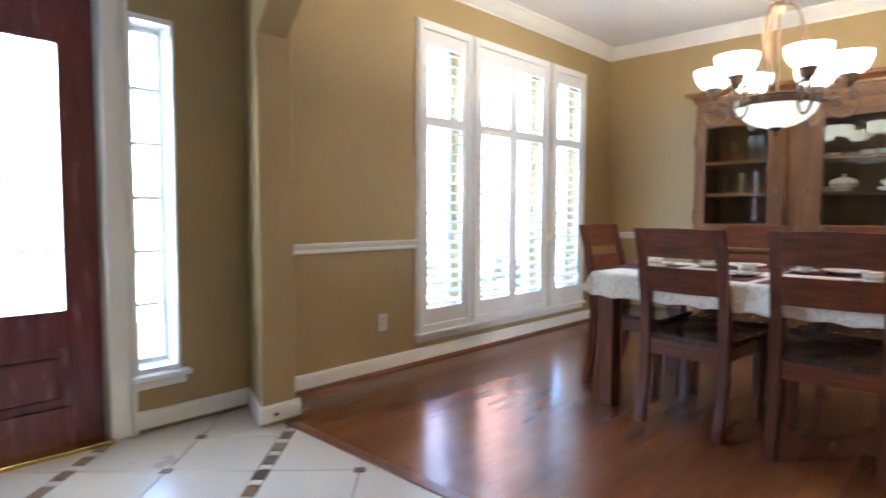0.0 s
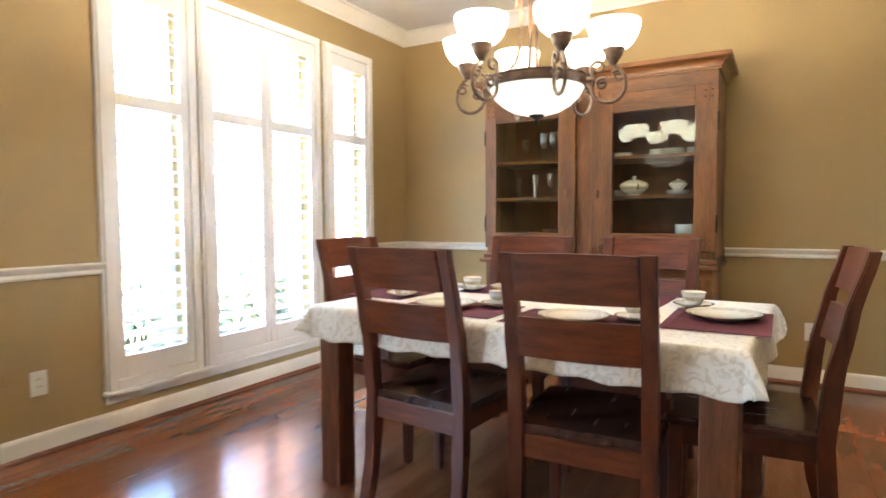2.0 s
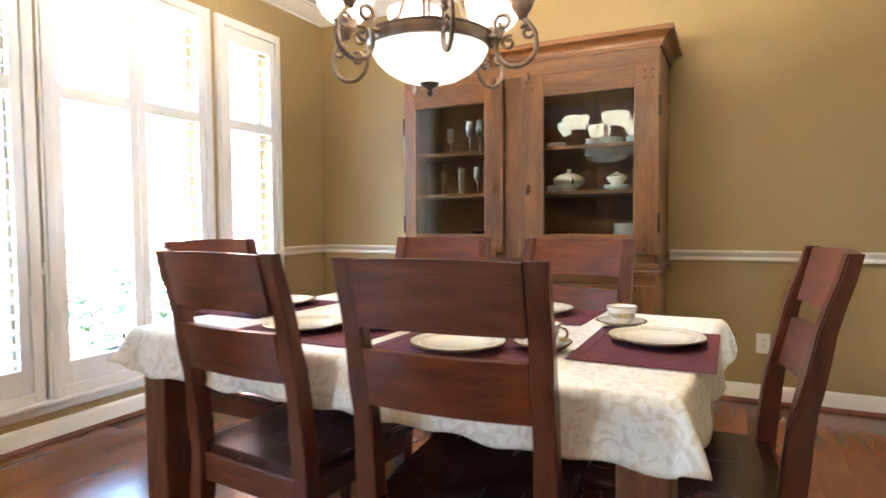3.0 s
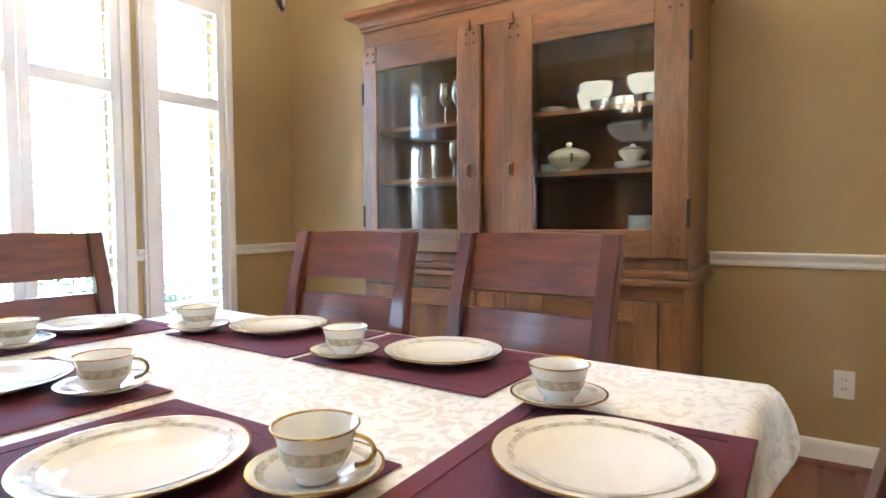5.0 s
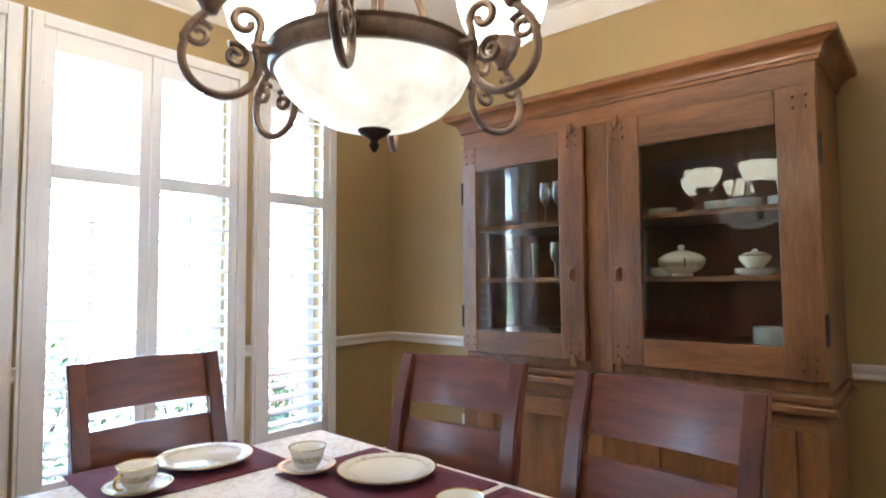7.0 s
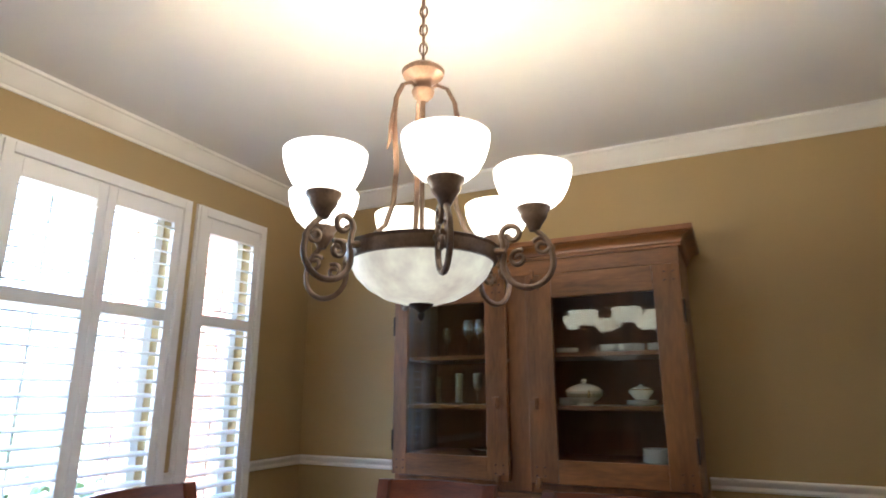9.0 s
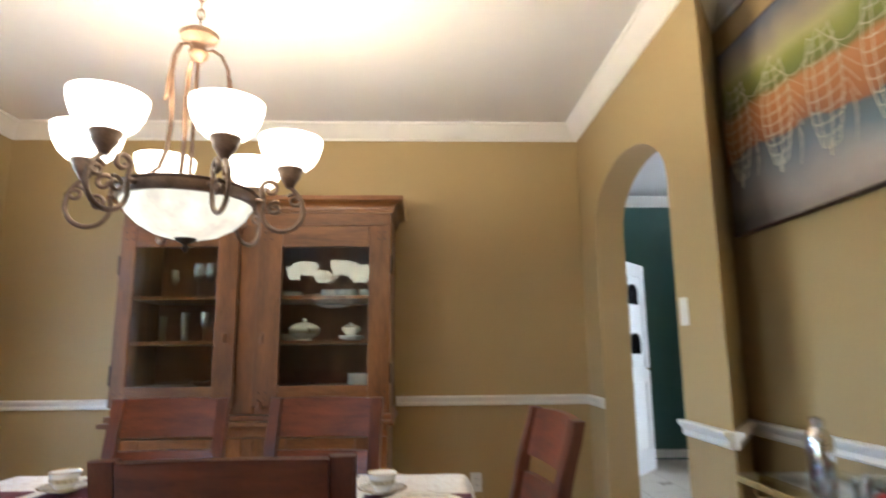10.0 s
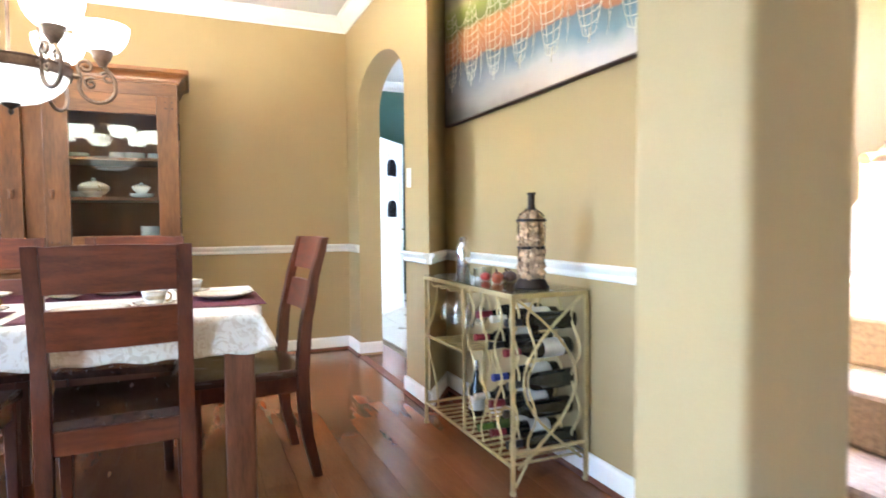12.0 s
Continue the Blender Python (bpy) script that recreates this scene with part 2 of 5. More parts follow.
def painting_material():
    """Landscape bands: grey-blue sky, green, an orange bank, grey water and a pale glow."""
    m = bpy.data.materials.new("painted_canvas")
    m.use_nodes = True
    t = m.node_tree
    n, li = t.nodes, t.links
    tc, sep = n.new("ShaderNodeTexCoord"), n.new("ShaderNodeSeparateXYZ")
    li.new(tc.outputs["Object"], sep.inputs[0])
    nz = n.new("ShaderNodeTexNoise")
    nz.inputs["Scale"].default_value, nz.inputs["Detail"].default_value = 4.0, 6.0
    li.new(tc.outputs["Object"], nz.inputs["Vector"])
    # height plus a slant along the width, plus brushy noise
    a = n.new("ShaderNodeMath")
    a.operation, a.inputs[1].default_value = "MULTIPLY_ADD", -0.07
    li.new(sep.outputs["X"], a.inputs[0])
    li.new(sep.outputs["Z"], a.inputs[2])
    c = n.new("ShaderNodeMath")
    c.operation, c.inputs[1].default_value = "MULTIPLY_ADD", 0.16
    li.new(nz.outputs["Fac"], c.inputs[0])
    li.new(a.outputs[0], c.inputs[2])
    upper = ((0.36, (0.30, 0.11, 0.04)), (0.45, (0.42, 0.17, 0.05)), (0.52, (0.46, 0.20, 0.07)), (0.55, (0.13, 0.15, 0.03)), (0.64, (0.25, 0.27, 0.05)), (0.70, (0.40, 0.36, 0.16)), (0.76, (0.30, 0.25, 0.17)), (0.84, (0.11, 0.12, 0.16)))
    dull = ((0.06, (0.10, 0.09, 0.085)), (0.16, (0.22, 0.19, 0.17)), (0.25, (0.19, 0.19, 0.20)), (0.345, (0.09, 0.10, 0.12))) + upper
    bright = ((0.05, (0.42, 0.32, 0.24)), (0.13, (0.60, 0.50, 0.42)), (0.20, (0.52, 0.48, 0.45)), (0.28, (0.15, 0.23, 0.27)), (0.35, (0.09, 0.14, 0.17))) + upper
    made = []
    for stops in (dull, bright):
        cr = n.new("ShaderNodeValToRGB")
        r = cr.color_ramp
        while len(r.elements) < len(stops):
            r.elements.new(0.5)
        for e, (p, col) in zip(r.elements, stops):
            e.position, e.color = p, (*col, 1)
        li.new(c.outputs[0], cr.inputs["Fac"])
        made.append(cr)
    across = n.new("ShaderNodeMapRange")
    across.inputs["From Min"].default_value, across.inputs["From Max"].default_value = 0.75, -0.35
    li.new(sep.outputs["X"], across.inputs["Value"])
    cr = n.new("ShaderNodeMixRGB")
    li.new(across.outputs[0], cr.inputs["Fac"])
    li.new(made[0].outputs["Color"], cr.inputs[1])
    li.new(made[1].outputs["Color"], cr.inputs[2])
    b = n["Principled BSDF"]
    li.new(cr.outputs["Color"], b.inputs["Base Color"])
    b.inputs["Roughness"].default_value = 0.55
    bp = n.new("ShaderNodeBump")
    bp.inputs["Strength"].default_value, bp.inputs["Distance"].default_value = 0.4, 0.004
    li.new(nz.outputs["Fac"], bp.inputs["Height"])
    li.new(bp.outputs[0], b.inputs["Normal"])
    return m


PAINT = painting_material()


# ---------- mesh helpers ----------
def box(bm, x0, x1, y0, y1, z0, z1, bevel=0.0, seg=2):
    v = [bm.verts.new((x, y, z)) for z in (z0, z1) for x, y in ((x0, y0), (x1, y0), (x1, y1), (x0, y1))]
    f = [bm.faces.new([v[i] for i in q]) for q in ((3, 2, 1, 0), (4, 5, 6, 7), (0, 1, 5, 4), (1, 2, 6, 5), (2, 3, 7, 6), (3, 0, 4, 7))]
    if bevel:
        edges = {e for q in f for e in q.edges}
        bmesh.ops.bevel(bm, geom=list(edges), offset=bevel, segments=seg, profile=0.5, affect="EDGES")
    return bm


def cube(x0, x1, y0, y1, z0, z1, bevel=0.0, seg=2):
    return box(bmesh.new(), x0, x1, y0, y1, z0, z1, bevel, seg)


def lathe(profile, seg=32, at=(0, 0, 0), bm=None):
    """Turns a list of (radius, z) round the z axis."""
    bm = bm or bmesh.new()
    rings = []
    for r, z in profile:
        if r < 1e-5:
            rings.append([bm.verts.new((at[0], at[1], at[2] + z))])
        else:
            rings.append([bm.verts.new((at[0] + r * math.cos(2 * math.pi * i / seg), at[1] + r * math.sin(2 * math.pi * i / seg), at[2] + z)) for i in range(seg)])
    for a, b in zip(rings, rings[1:]):
        for i in range(seg):
            j = (i + 1) % seg
            if len(a) == 1 and len(b) > 1:
                bm.faces.new((a[0], b[j], b[i]))
            elif len(b) == 1 and len(a) > 1:
                bm.faces.new((a[i], a[j], b[0]))
            elif len(a) > 1:
                bm.faces.new((a[i], a[j], b[j], b[i]))
    return bm


def tube(points, r, seg=8, bm=None, flat=1.0):
    """A rod along points; r is one radius or one for each point; flat squeezes it across."""
    bm = bm or bmesh.new()
    p = [Vector(q) for q in points]
    rs = r if isinstance(r, (list, tuple)) else [r] * len(p)
    t0 = (p[1] - p[0]).normalized()
    n = t0.orthogonal().normalized()
    rings = []
    for i, q in enumerate(p):
        t = (p[min(i + 1, len(p) - 1)] - p[max(i - 1, 0)]).normalized()
        n = (n - t * n.dot(t)).normalized()
        b = t.cross(n)
        rings.append([bm.verts.new(q + rs[i] * (n * math.cos(2 * math.pi * k / seg) + b * flat * math.sin(2 * math.pi * k / seg))) for k in range(seg)])
    for a, b in zip(rings, rings[1:]):
        for k in range(seg):
            bm.faces.new((a[k], a[(k + 1) % seg], b[(k + 1) % seg], b[k]))
    bm.faces.new(list(reversed(rings[0])))
    bm.faces.new(rings[-1])
    return bm


def extrude_profile(profile, length):
    """A moulding: profile of (out, up) in y and z, run along x from 0 to length."""
    bm = bmesh.new()
    a = [bm.verts.new((0, y, z)) for y, z in profile]
    b = [bm.verts.new((length, y, z)) for y, z in profile]
    k = len(profile)
    for i in range(k):
        j = (i + 1) % k
        bm.faces.new((a[i], a[j], b[j], b[i]))
    bm.faces.new(list(reversed(a)))
    bm.faces.new(b)
    return bm


def prism(outline, z0, z1):
    bm = bmesh.new()
    a = [bm.verts.new((x, y, z0)) for x, y in outline]
    b = [bm.verts.new((x, y, z1)) for x, y in outline]
    k = len(outline)
    for i in range(k):
        bm.faces.new((a[i], a[(i + 1) % k], b[(i + 1) % k], b[i]))
    bm.faces.new(list(reversed(a)))
    bm.faces.new(b)
    return bm


def mesh(name, bm, mat, smooth=False):
    bmesh.ops.recalc_face_normals(bm, faces=bm.faces)
    me = bpy.data.meshes.new(name)
    bm.to_mesh(me)
    bm.free()
    for m in (mat if isinstance(mat, (list, tuple)) else (mat,)):
        me.materials.append(m)
    if smooth:
        me.shade_smooth()
        me.set_sharp_from_angle(angle=radians(38))
    return me


def part(name, bm, mat, parent=None, label="", smooth=False):
    ob = new(name, mesh(name, bm, mat, smooth))
    ob.parent = parent
    return tagged(ob, label)


def thing(name, label, category, at=(0, 0, 0), turn=0.0, group=""):
    ob = new(name)
    ob.empty_display_size = 0.1
    ob.matrix_world = pose(*at, 0, 0, turn)
    return tagged(ob, label, category, group)


def setting(name, bm, mat, label, category, smooth=False):
    return tagged(part(name, bm, mat, None, "", smooth), label, category, "", "structure")


# ---------- the large structure ----------
WY, HX, AY, RY, CZ = 3.815, 6.79, -0.10, -0.37, 2.74
WINDOWS = ((4.03, 4.585), (4.625, 5.64), (5.71, 6.27))
WZ0, WZ1 = 0.22, 2.40


def wall_with_holes(x0, x1, y0, y1, z1, holes):
    """A wall along x from y0 to y1, with rectangular holes (xa, xb, za, zb) in order of x."""
    bm = bmesh.new()
    at = x0
    for xa, xb, za, zb in holes:
        box(bm, at, xa, y0, y1, 0, z1)
        if za > 0:
            box(bm, xa, xb, y0, y1, 0, za)
        box(bm, xa, xb, y0, y1, zb, z1)
        at = xb
    box(bm, at, x1, y0, y1, 0, z1)
    return bm


DOOR_X0, DOOR_X1 = 1.14, 2.05
setting("wall_window_side", wall_with_holes(-1.2, HX + 0.2, WY, WY + 0.22, CZ, [(DOOR_X0 - 0.005, DOOR_X1 + 0.005, 0, 2.045), (2.18, 2.385, 0.29, 2.0)] + [(a + 0.05, b - 0.05, WZ0 + 0.06, WZ1 - 0.06) for a, b in WINDOWS]), WALL, "olive painted wall with three tall windows", "wall")
setting("wall_hutch_side", cube(HX, HX + 0.2, AY - 0.2, WY, 0, CZ), WALL, "olive painted wall behind the hutch", "wall")


def arch_wall():
    """Wall with an arched opening; the reveal goes through it."""
    xa, xb, spring, top = 5.36, 6.455, 1.93, 2.235
    y0, y1 = AY - 0.18, AY
    bm = bmesh.new()
    box(bm, xb, HX, y0, y1, 0, CZ)
    k = 28
    mid, half = (xa + xb) / 2, (xb - xa) / 2
    rows = []
    for i in range(k + 1):
        a = math.pi * i / k
        x, z = mid + half * math.cos(a), spring + (top - spring) * math.sin(a)
        rows.append([bm.verts.new(q) for q in ((x, y1, z), (x, y1, CZ), (x, y0, CZ), (x, y0, z))])
    for p, q in zip(rows, rows[1:]):
        for i in range(4):
            bm.faces.new((p[i], p[(i + 1) % 4], q[(i + 1) % 4], q[i]))
    return bm


def rounded(bm):
    """Rounds the upright corners of a plastered pier."""
    up = [e for e in bm.edges if abs(e.verts[0].co.z - e.verts[1].co.z) > 1]
    bmesh.ops.bevel(bm, geom=up, offset=0.016, segments=4, profile=0.5, affect="EDGES")
    return bm


setting("wall_arch", arch_wall(), WALL, "olive painted wall with an arched opening to the hall", "wall")
setting("wall_splay", prism([(5.36, AY), (4.975, AY), (5.36, RY - 0.004)], 0, CZ), WALL, "olive splayed edge of the niche", "wall")
setting("wall_niche", cube(3.3, 5.358, RY - 0.15, RY, 0, CZ), WALL, "olive painted recessed wall behind the wine rack", "wall")
setting("wall_pier_link", prism([(2.60, 0.161), (2.738, 0.225), (3.36, RY - 0.002), (3.36, -0.53), (3.20, -0.53)], 0, CZ), WALL, "olive wall joining the pier", "wall")
setting("pier_1", rounded(prism([(2.54, 0.157), (2.74, 0.157), (2.74, 0.427), (2.54, 0.395)], 0, CZ)), WALL, "olive plastered pier with rounded corners", "pier")
setting("pier_2", rounded(prism([(2.63, 3.46), (2.83, 3.46), (2.83, WY), (2.755, WY)], 0, CZ)), WALL, "olive plastered pier beside the entrance", "pier")
# header between the piers, with its sloping corner brackets
hb = cube(2.62, 2.80, 0.41, 3.46, 2.42, CZ)
for y, s in ((3.462, -1), (0.41, 1)):
    q = [(y, 1.93), (y, 2.42), (y + s * 0.46, 2.42)]
    a = [hb.verts.new((2.632, *p)) for p in q]
    b = [hb.verts.new((2.798, *p)) for p in q]
    for i in range(3):
        hb.faces.new((a[i], a[(i + 1) % 3], b[(i + 1) % 3], b[i]))
    hb.faces.new(a), hb.faces.new(list(reversed(b)))
setting("header", hb, WALL, "olive header beam with sloping corner brackets", "beam")
setting("ceiling", cube(2.80, HX + 0.2, -0.54, WY, CZ, CZ + 0.12), CEIL, "white matt ceiling of the dining room", "ceiling")
setting("ceiling_foyer", cube(-1.4, 2.80, -4.2, WY + 0.2, CZ, CZ + 0.12), CEIL, "white ceiling of the entrance hall", "ceiling")
setting("floor_slab", cube(-1.4, HX + 4.4, -4.4, WY + 0.2, -0.16, -0.02), GROUT, "slab under the floors", "floor")
setting("wall_foyer_end", cube(-1.4, -1.2, -4.2, WY + 0.2, 0, CZ), WALL, "plain olive end wall of the entrance hall", "wall")
setting("wall_foyer_back", cube(-1.2, 5.2, -4.4, -4.2, 0, CZ + 1.5), WALL, "plain olive wall beyond the stairs", "wall")
setting("wall_stair_side", cube(4.86, 5.02, -4.2, -0.52, 0, CZ + 1.5), WALL, "olive wall along the stairs", "wall")

# crown, chair rail and baseboard profiles, out from the wall in +y
CROWN = [(0, -0.11), (0.012, -0.11), (0.016, -0.096), (0.030, -0.088), (0.050, -0.062), (0.074, -0.034), (0.082, -0.020), (0.094, -0.016), (0.094, 0), (0, 0)]
RAIL = [(0, 0), (0.012, 0), (0.018, 0.010), (0.016, 0.026), (0.024, 0.036), (0.034, 0.046), (0.036, 0.056), (0.030, 0.062), (0, 0.062)]
BASE = [(0, 0.022), (0.016, 0.022), (0.016, 0.085), (0.012, 0.097), (0.006, 0.105), (0, 0.107)]
SHOEP = [(0, 0), (0.026, 0), (0.025, 0.012), (0.018, 0.021), (0, 0.023)]


def moulding(name, profile, x, y, z, length, turn, mat, label, category, skew=0.0):
    ob = setting(name, extrude_profile(profile, length), mat, label, category, True)
    ob.matrix_world = pose(x, y, z, 0, 0, turn)
    return ob


def crown(x, y, length, turn):
    moulding("crown_moulding", CROWN, x, y, CZ, length, turn, TRIM, "white painted crown moulding under the ceiling", "trim")


def rail(x, y, length, turn):
    moulding("chair_rail", RAIL, x, y, 0.825, length, turn, TRIM, "white painted chair rail on the wall", "trim")


def base(x, y, length, turn, shoe=True):
    moulding("baseboard", BASE, x, y, 0, length, turn, TRIM, "white painted baseboard at the floor", "baseboard")
    if shoe:
        moulding("shoe_moulding", SHOEP, x, y, 0, length, turn, SHOE, "reddish wooden shoe moulding at the floor", "trim")


crown(HX, WY, HX - 2.82, 180)
crown(HX, AY, WY - AY, 90)
crown(4.975, AY, HX - 4.975, 0)
crown(3.3, RY, 2.06, 0)
crown(5.36, RY, 0.47, 145)
crown(2.738, 0.225, 0.86, -43.7)
crown(2.82, WY, WY - 0.0, -90)
for a, b in ((2.83, 4.03), (4.598, 4.612), (5.653, 5.697), (6.283, HX)):
    rail(b, WY, b - a, 180)
rail(HX, AY, 1.17 - AY, 90), rail(HX, 2.72, WY - 2.72, 90)
rail(6.455, AY, HX - 6.455, 0), rail(4.975, AY, 0.385, 0), rail(3.35, RY, 2.01, 0)
rail(5.36, RY, 0.47, 145), rail(2.738, 0.225, 0.86, -43.7)
base(HX, WY, HX - 2.83, 180)
base(HX, AY, WY - AY, 90)
base(6.455, AY, HX - 6.455, 0), base(4.975, AY, 0.385, 0), base(3.35, RY, 2.01, 0)
base(5.36, RY, 0.47, 145), base(2.738, 0.225, 0.86, -43.7)
base(6.455, AY - 0.18, 0.196, 90, False), base(5.36, AY + 0.016, 0.196, -90, False)
base(2.755, WY, 0.59, 180, False), base(2.63, 3.46, 0.376, 70.6, False), base(2.846, 3.46, 0.232, 180, False), base(2.83, WY, 0.372, -90, False)

# ---------- windows with shutters ----------
def shutter_unit(x0, x1, panels, number):
    """Plantation shutter: outer frame, panels with stiles and rails, tilted louvres and a tilt rod."""
    th = thing("shutter", "white plantation shutter with open louvres in the window", "shutter", (x0, WY, 0), 0, "shutters on the window wall")
    w = x1 - x0
    fr = bmesh.new()
    for a in ((0, 0.045, WZ0, WZ1), (w - 0.045, w, WZ0, WZ1), (0.045, w - 0.045, WZ0, WZ0 + 0.05), (0.045, w - 0.045, WZ1 - 0.05, WZ1)):
        box(fr, a[0], a[1], -0.035, 0.06, a[2], a[3], 0.004)
    lip = box(fr, -0.012, 0.0, -0.022, -0.001, WZ0, WZ1 + 0.012)
    box(fr, w, w + 0.012, -0.022, -0.001, WZ0, WZ1 + 0.012)
    box(fr, 0, w, -0.022, -0.001, WZ1, WZ1 + 0.012)
    part("frame", fr, SHUT, th)
    pw = (w - 0.09) / panels
    for k in range(panels):
        a = 0.045 + k * pw
        b = a + pw
        sl, sr = a + 0.002, b - 0.002
        pn = part("shutter_panel", cube(sl, sl + 0.048, -0.020, 0.010, WZ0 + 0.052, WZ1 - 0.052, 0.003), SHUT, th)
        for nm, q in (("stile", (sr - 0.048, sr, WZ0 + 0.052, WZ1 - 0.052)), ("bottom_rail", (sl + 0.048, sr - 0.048, WZ0 + 0.052, 0.385)), ("middle_rail", (sl + 0.048, sr - 0.048, 1.69, 1.755)), ("top_rail", (sl + 0.048, sr - 0.048, 2.255, WZ1 - 0.052))):
            part(nm, cube(q[0], q[1], -0.020, 0.010, q[2], q[3], 0.003), SHUT, pn)
        lw = sr - sl - 0.10
        lm = bmesh.new()
        k8 = 10
        ring = [(0.037 * math.cos(2 * math.pi * i / k8), 0.0055 * math.sin(2 * math.pi * i / k8)) for i in range(k8)]
        va = [lm.verts.new((-lw / 2, y, z)) for y, z in ring]
        vb = [lm.verts.new((lw / 2, y, z)) for y, z in ring]
        for i in range(k8):
            lm.faces.new((va[i], va[(i + 1) % k8], vb[(i + 1) % k8], vb[i]))
        lm.faces.new(va), lm.faces.new(vb)
        me = mesh("louvre", lm, SHUT, True)
        for za, zb, cnt in ((0.385, 1.69, 18), (1.755, 2.255, 7)):
            step = (zb - za) / cnt
            for i in range(cnt):
                lo = new("louvre", me)
                lo.parent = pn
                lo.matrix_local = pose((sl + sr) / 2, -0.004, za + step * (i + 0.5), 15 + random.uniform(-1.2, 1.2))
            part("tilt_rod", cube((sl + sr) / 2 - 0.006, (sl + sr) / 2 + 0.006, 0.036, 0.046, za + 0.03, zb - 0.03, 0.002), SHUT, pn)
        for z in (0.6, 1.35, 2.1):
            part("hinge", cube(a - 0.004, a + 0.012, -0.026, -0.018, z, z + 0.06, 0.002), SHUT, pn)
    # the sash behind it
    win = tagged(thing("window_" + str(number), "white framed window with clear panes behind the shutter", "window", (x0, WY, 0)), "", "", "", "structure")
    s = bmesh.new()
    for q in ((0.05, 0.10, WZ0 + 0.06, WZ1 - 0.06), (w - 0.10, w - 0.05, WZ0 + 0.06, WZ1 - 0.06), (0.10, w - 0.10, WZ0 + 0.06, WZ0 + 0.11), (0.10, w - 0.10, WZ1 - 0.11, WZ1 - 0.06), (0.10, w - 0.10, 1.70, 1.75)):
        box(s, q[0], q[1], 0.125, 0.175, q[2], q[3], 0.004)
    part("window_frame", s, SHUT, win)
    pa = part("pane", cube(0.10, w - 0.10, 0.147, 0.151, WZ0 + 0.11, WZ1 - 0.11), WINGLASS, win)
    pa.visible_shadow = False


for i, ((a, b), n) in enumerate(zip(WINDOWS, (1, 2, 1))):
    shutter_unit(a, b, n, i + 1)
sill = bmesh.new()
box(sill, 4.005, 6.295, WY - 0.055, WY, 0.195, 0.219, 0.006)
box(sill, 4.02, 6.28, WY - 0.022, WY, 0.150, 0.194, 0.006)
setting("window_sill", sill, SHUT, "long white window sill with apron", "sill")


# ---------- entrance door and sidelight ----------
def front_door():
    th = tagged(thing("door_1", "dark cherry front door with a large bright glass light", "door", (DOOR_X0, WY + 0.05, 0)), "", "", "", "structure")
    w = DOOR_X1 - DOOR_X0
    b = bmesh.new()
    for q in ((0, 0.135, 0.012, 2.04), (w - 0.135, w, 0.012, 2.04), (0.135, w - 0.135, 1.82, 2.04), (0.135, w - 0.135, 0.46, 0.615), (0.135, w - 0.135, 0.012, 0.19)):
        box(b, q[0], q[1], 0, 0.045, q[2], q[3], 0.003)
    part("door_frame", b, DOORWOOD, th)
    pnl = bmesh.new()
    box(pnl, 0.135, w - 0.135, 0.018, 0.03, 0.19, 0.46)
    box(pnl, 0.175, w - 0.175, 0.004, 0.018, 0.23, 0.42, 0.012)
    part("raised_panel", pnl, DOORWOOD, th)
    bead = bmesh.new()
    for q in ((0.135, 0.15, 0.615, 1.82), (w - 0.15, w - 0.135, 0.615, 1.82), (0.15, w - 0.15, 0.615, 0.63), (0.15, w - 0.15, 1.805, 1.82)):
        box(bead, q[0], q[1], -0.004, 0.02, q[2], q[3], 0.003)
    part("glazing_bead", bead, DOORWOOD, th)
    p = part("pane", cube(0.15, w - 0.15, 0.02, 0.026, 0.63, 1.805), WINGLASS, th)
    p.visible_shadow = False
    came = bmesh.new()
    cx = w / 2
    for z in (0.9, 1.2, 1.5):
        box(came, 0.15, w - 0.15, 0.017, 0.029, z - 0.003, z + 0.003)
    for x in (cx - 0.16, cx + 0.16):
        box(came, x - 0.003, x + 0.003, 0.0165, 0.0295, 0.63, 1.805)
    part("lead_came", came, DARKIRON, th)
    part("threshold", cube(-0.02, w + 0.02, -0.09, 0.06, -0.005, 0.018, 0.005), BRASS, th, "brass threshold")
    kn = lathe([(0.0, 0), (0.028, 0.0), (0.028, 0.006), (0.010, 0.012), (0.010, 0.035), (0.026, 0.045), (0.028, 0.058), (0.016, 0.07), (0, 0.072)], 20)
    bmesh.ops.rotate(kn, verts=kn.verts, matrix=Matrix.Rotation(radians(90), 3, "X"))
    bmesh.ops.translate(kn, verts=kn.verts, vec=(0.07, 0, 1.0))
    part("door_knob", kn, BRASS, th, smooth=True)


front_door()
case = bmesh.new()
for q in ((DOOR_X0 - 0.11, DOOR_X0 - 0.006, 0, 2.16), (DOOR_X1 + 0.006, DOOR_X1 + 0.118, 0, 2.16), (DOOR_X0 - 0.006, DOOR_X1 + 0.006, 2.046, 2.16)):
    box(case, q[0], q[1], WY - 0.02, WY - 0.001, q[2], q[3], 0.005)
box(case, DOOR_X1 + 0.095, DOOR_X1 + 0.119, WY - 0.034, WY - 0.02, 0, 2.17, 0.006)
setting("door_casing", case, TRIM, "white door casing round the front door", "trim")

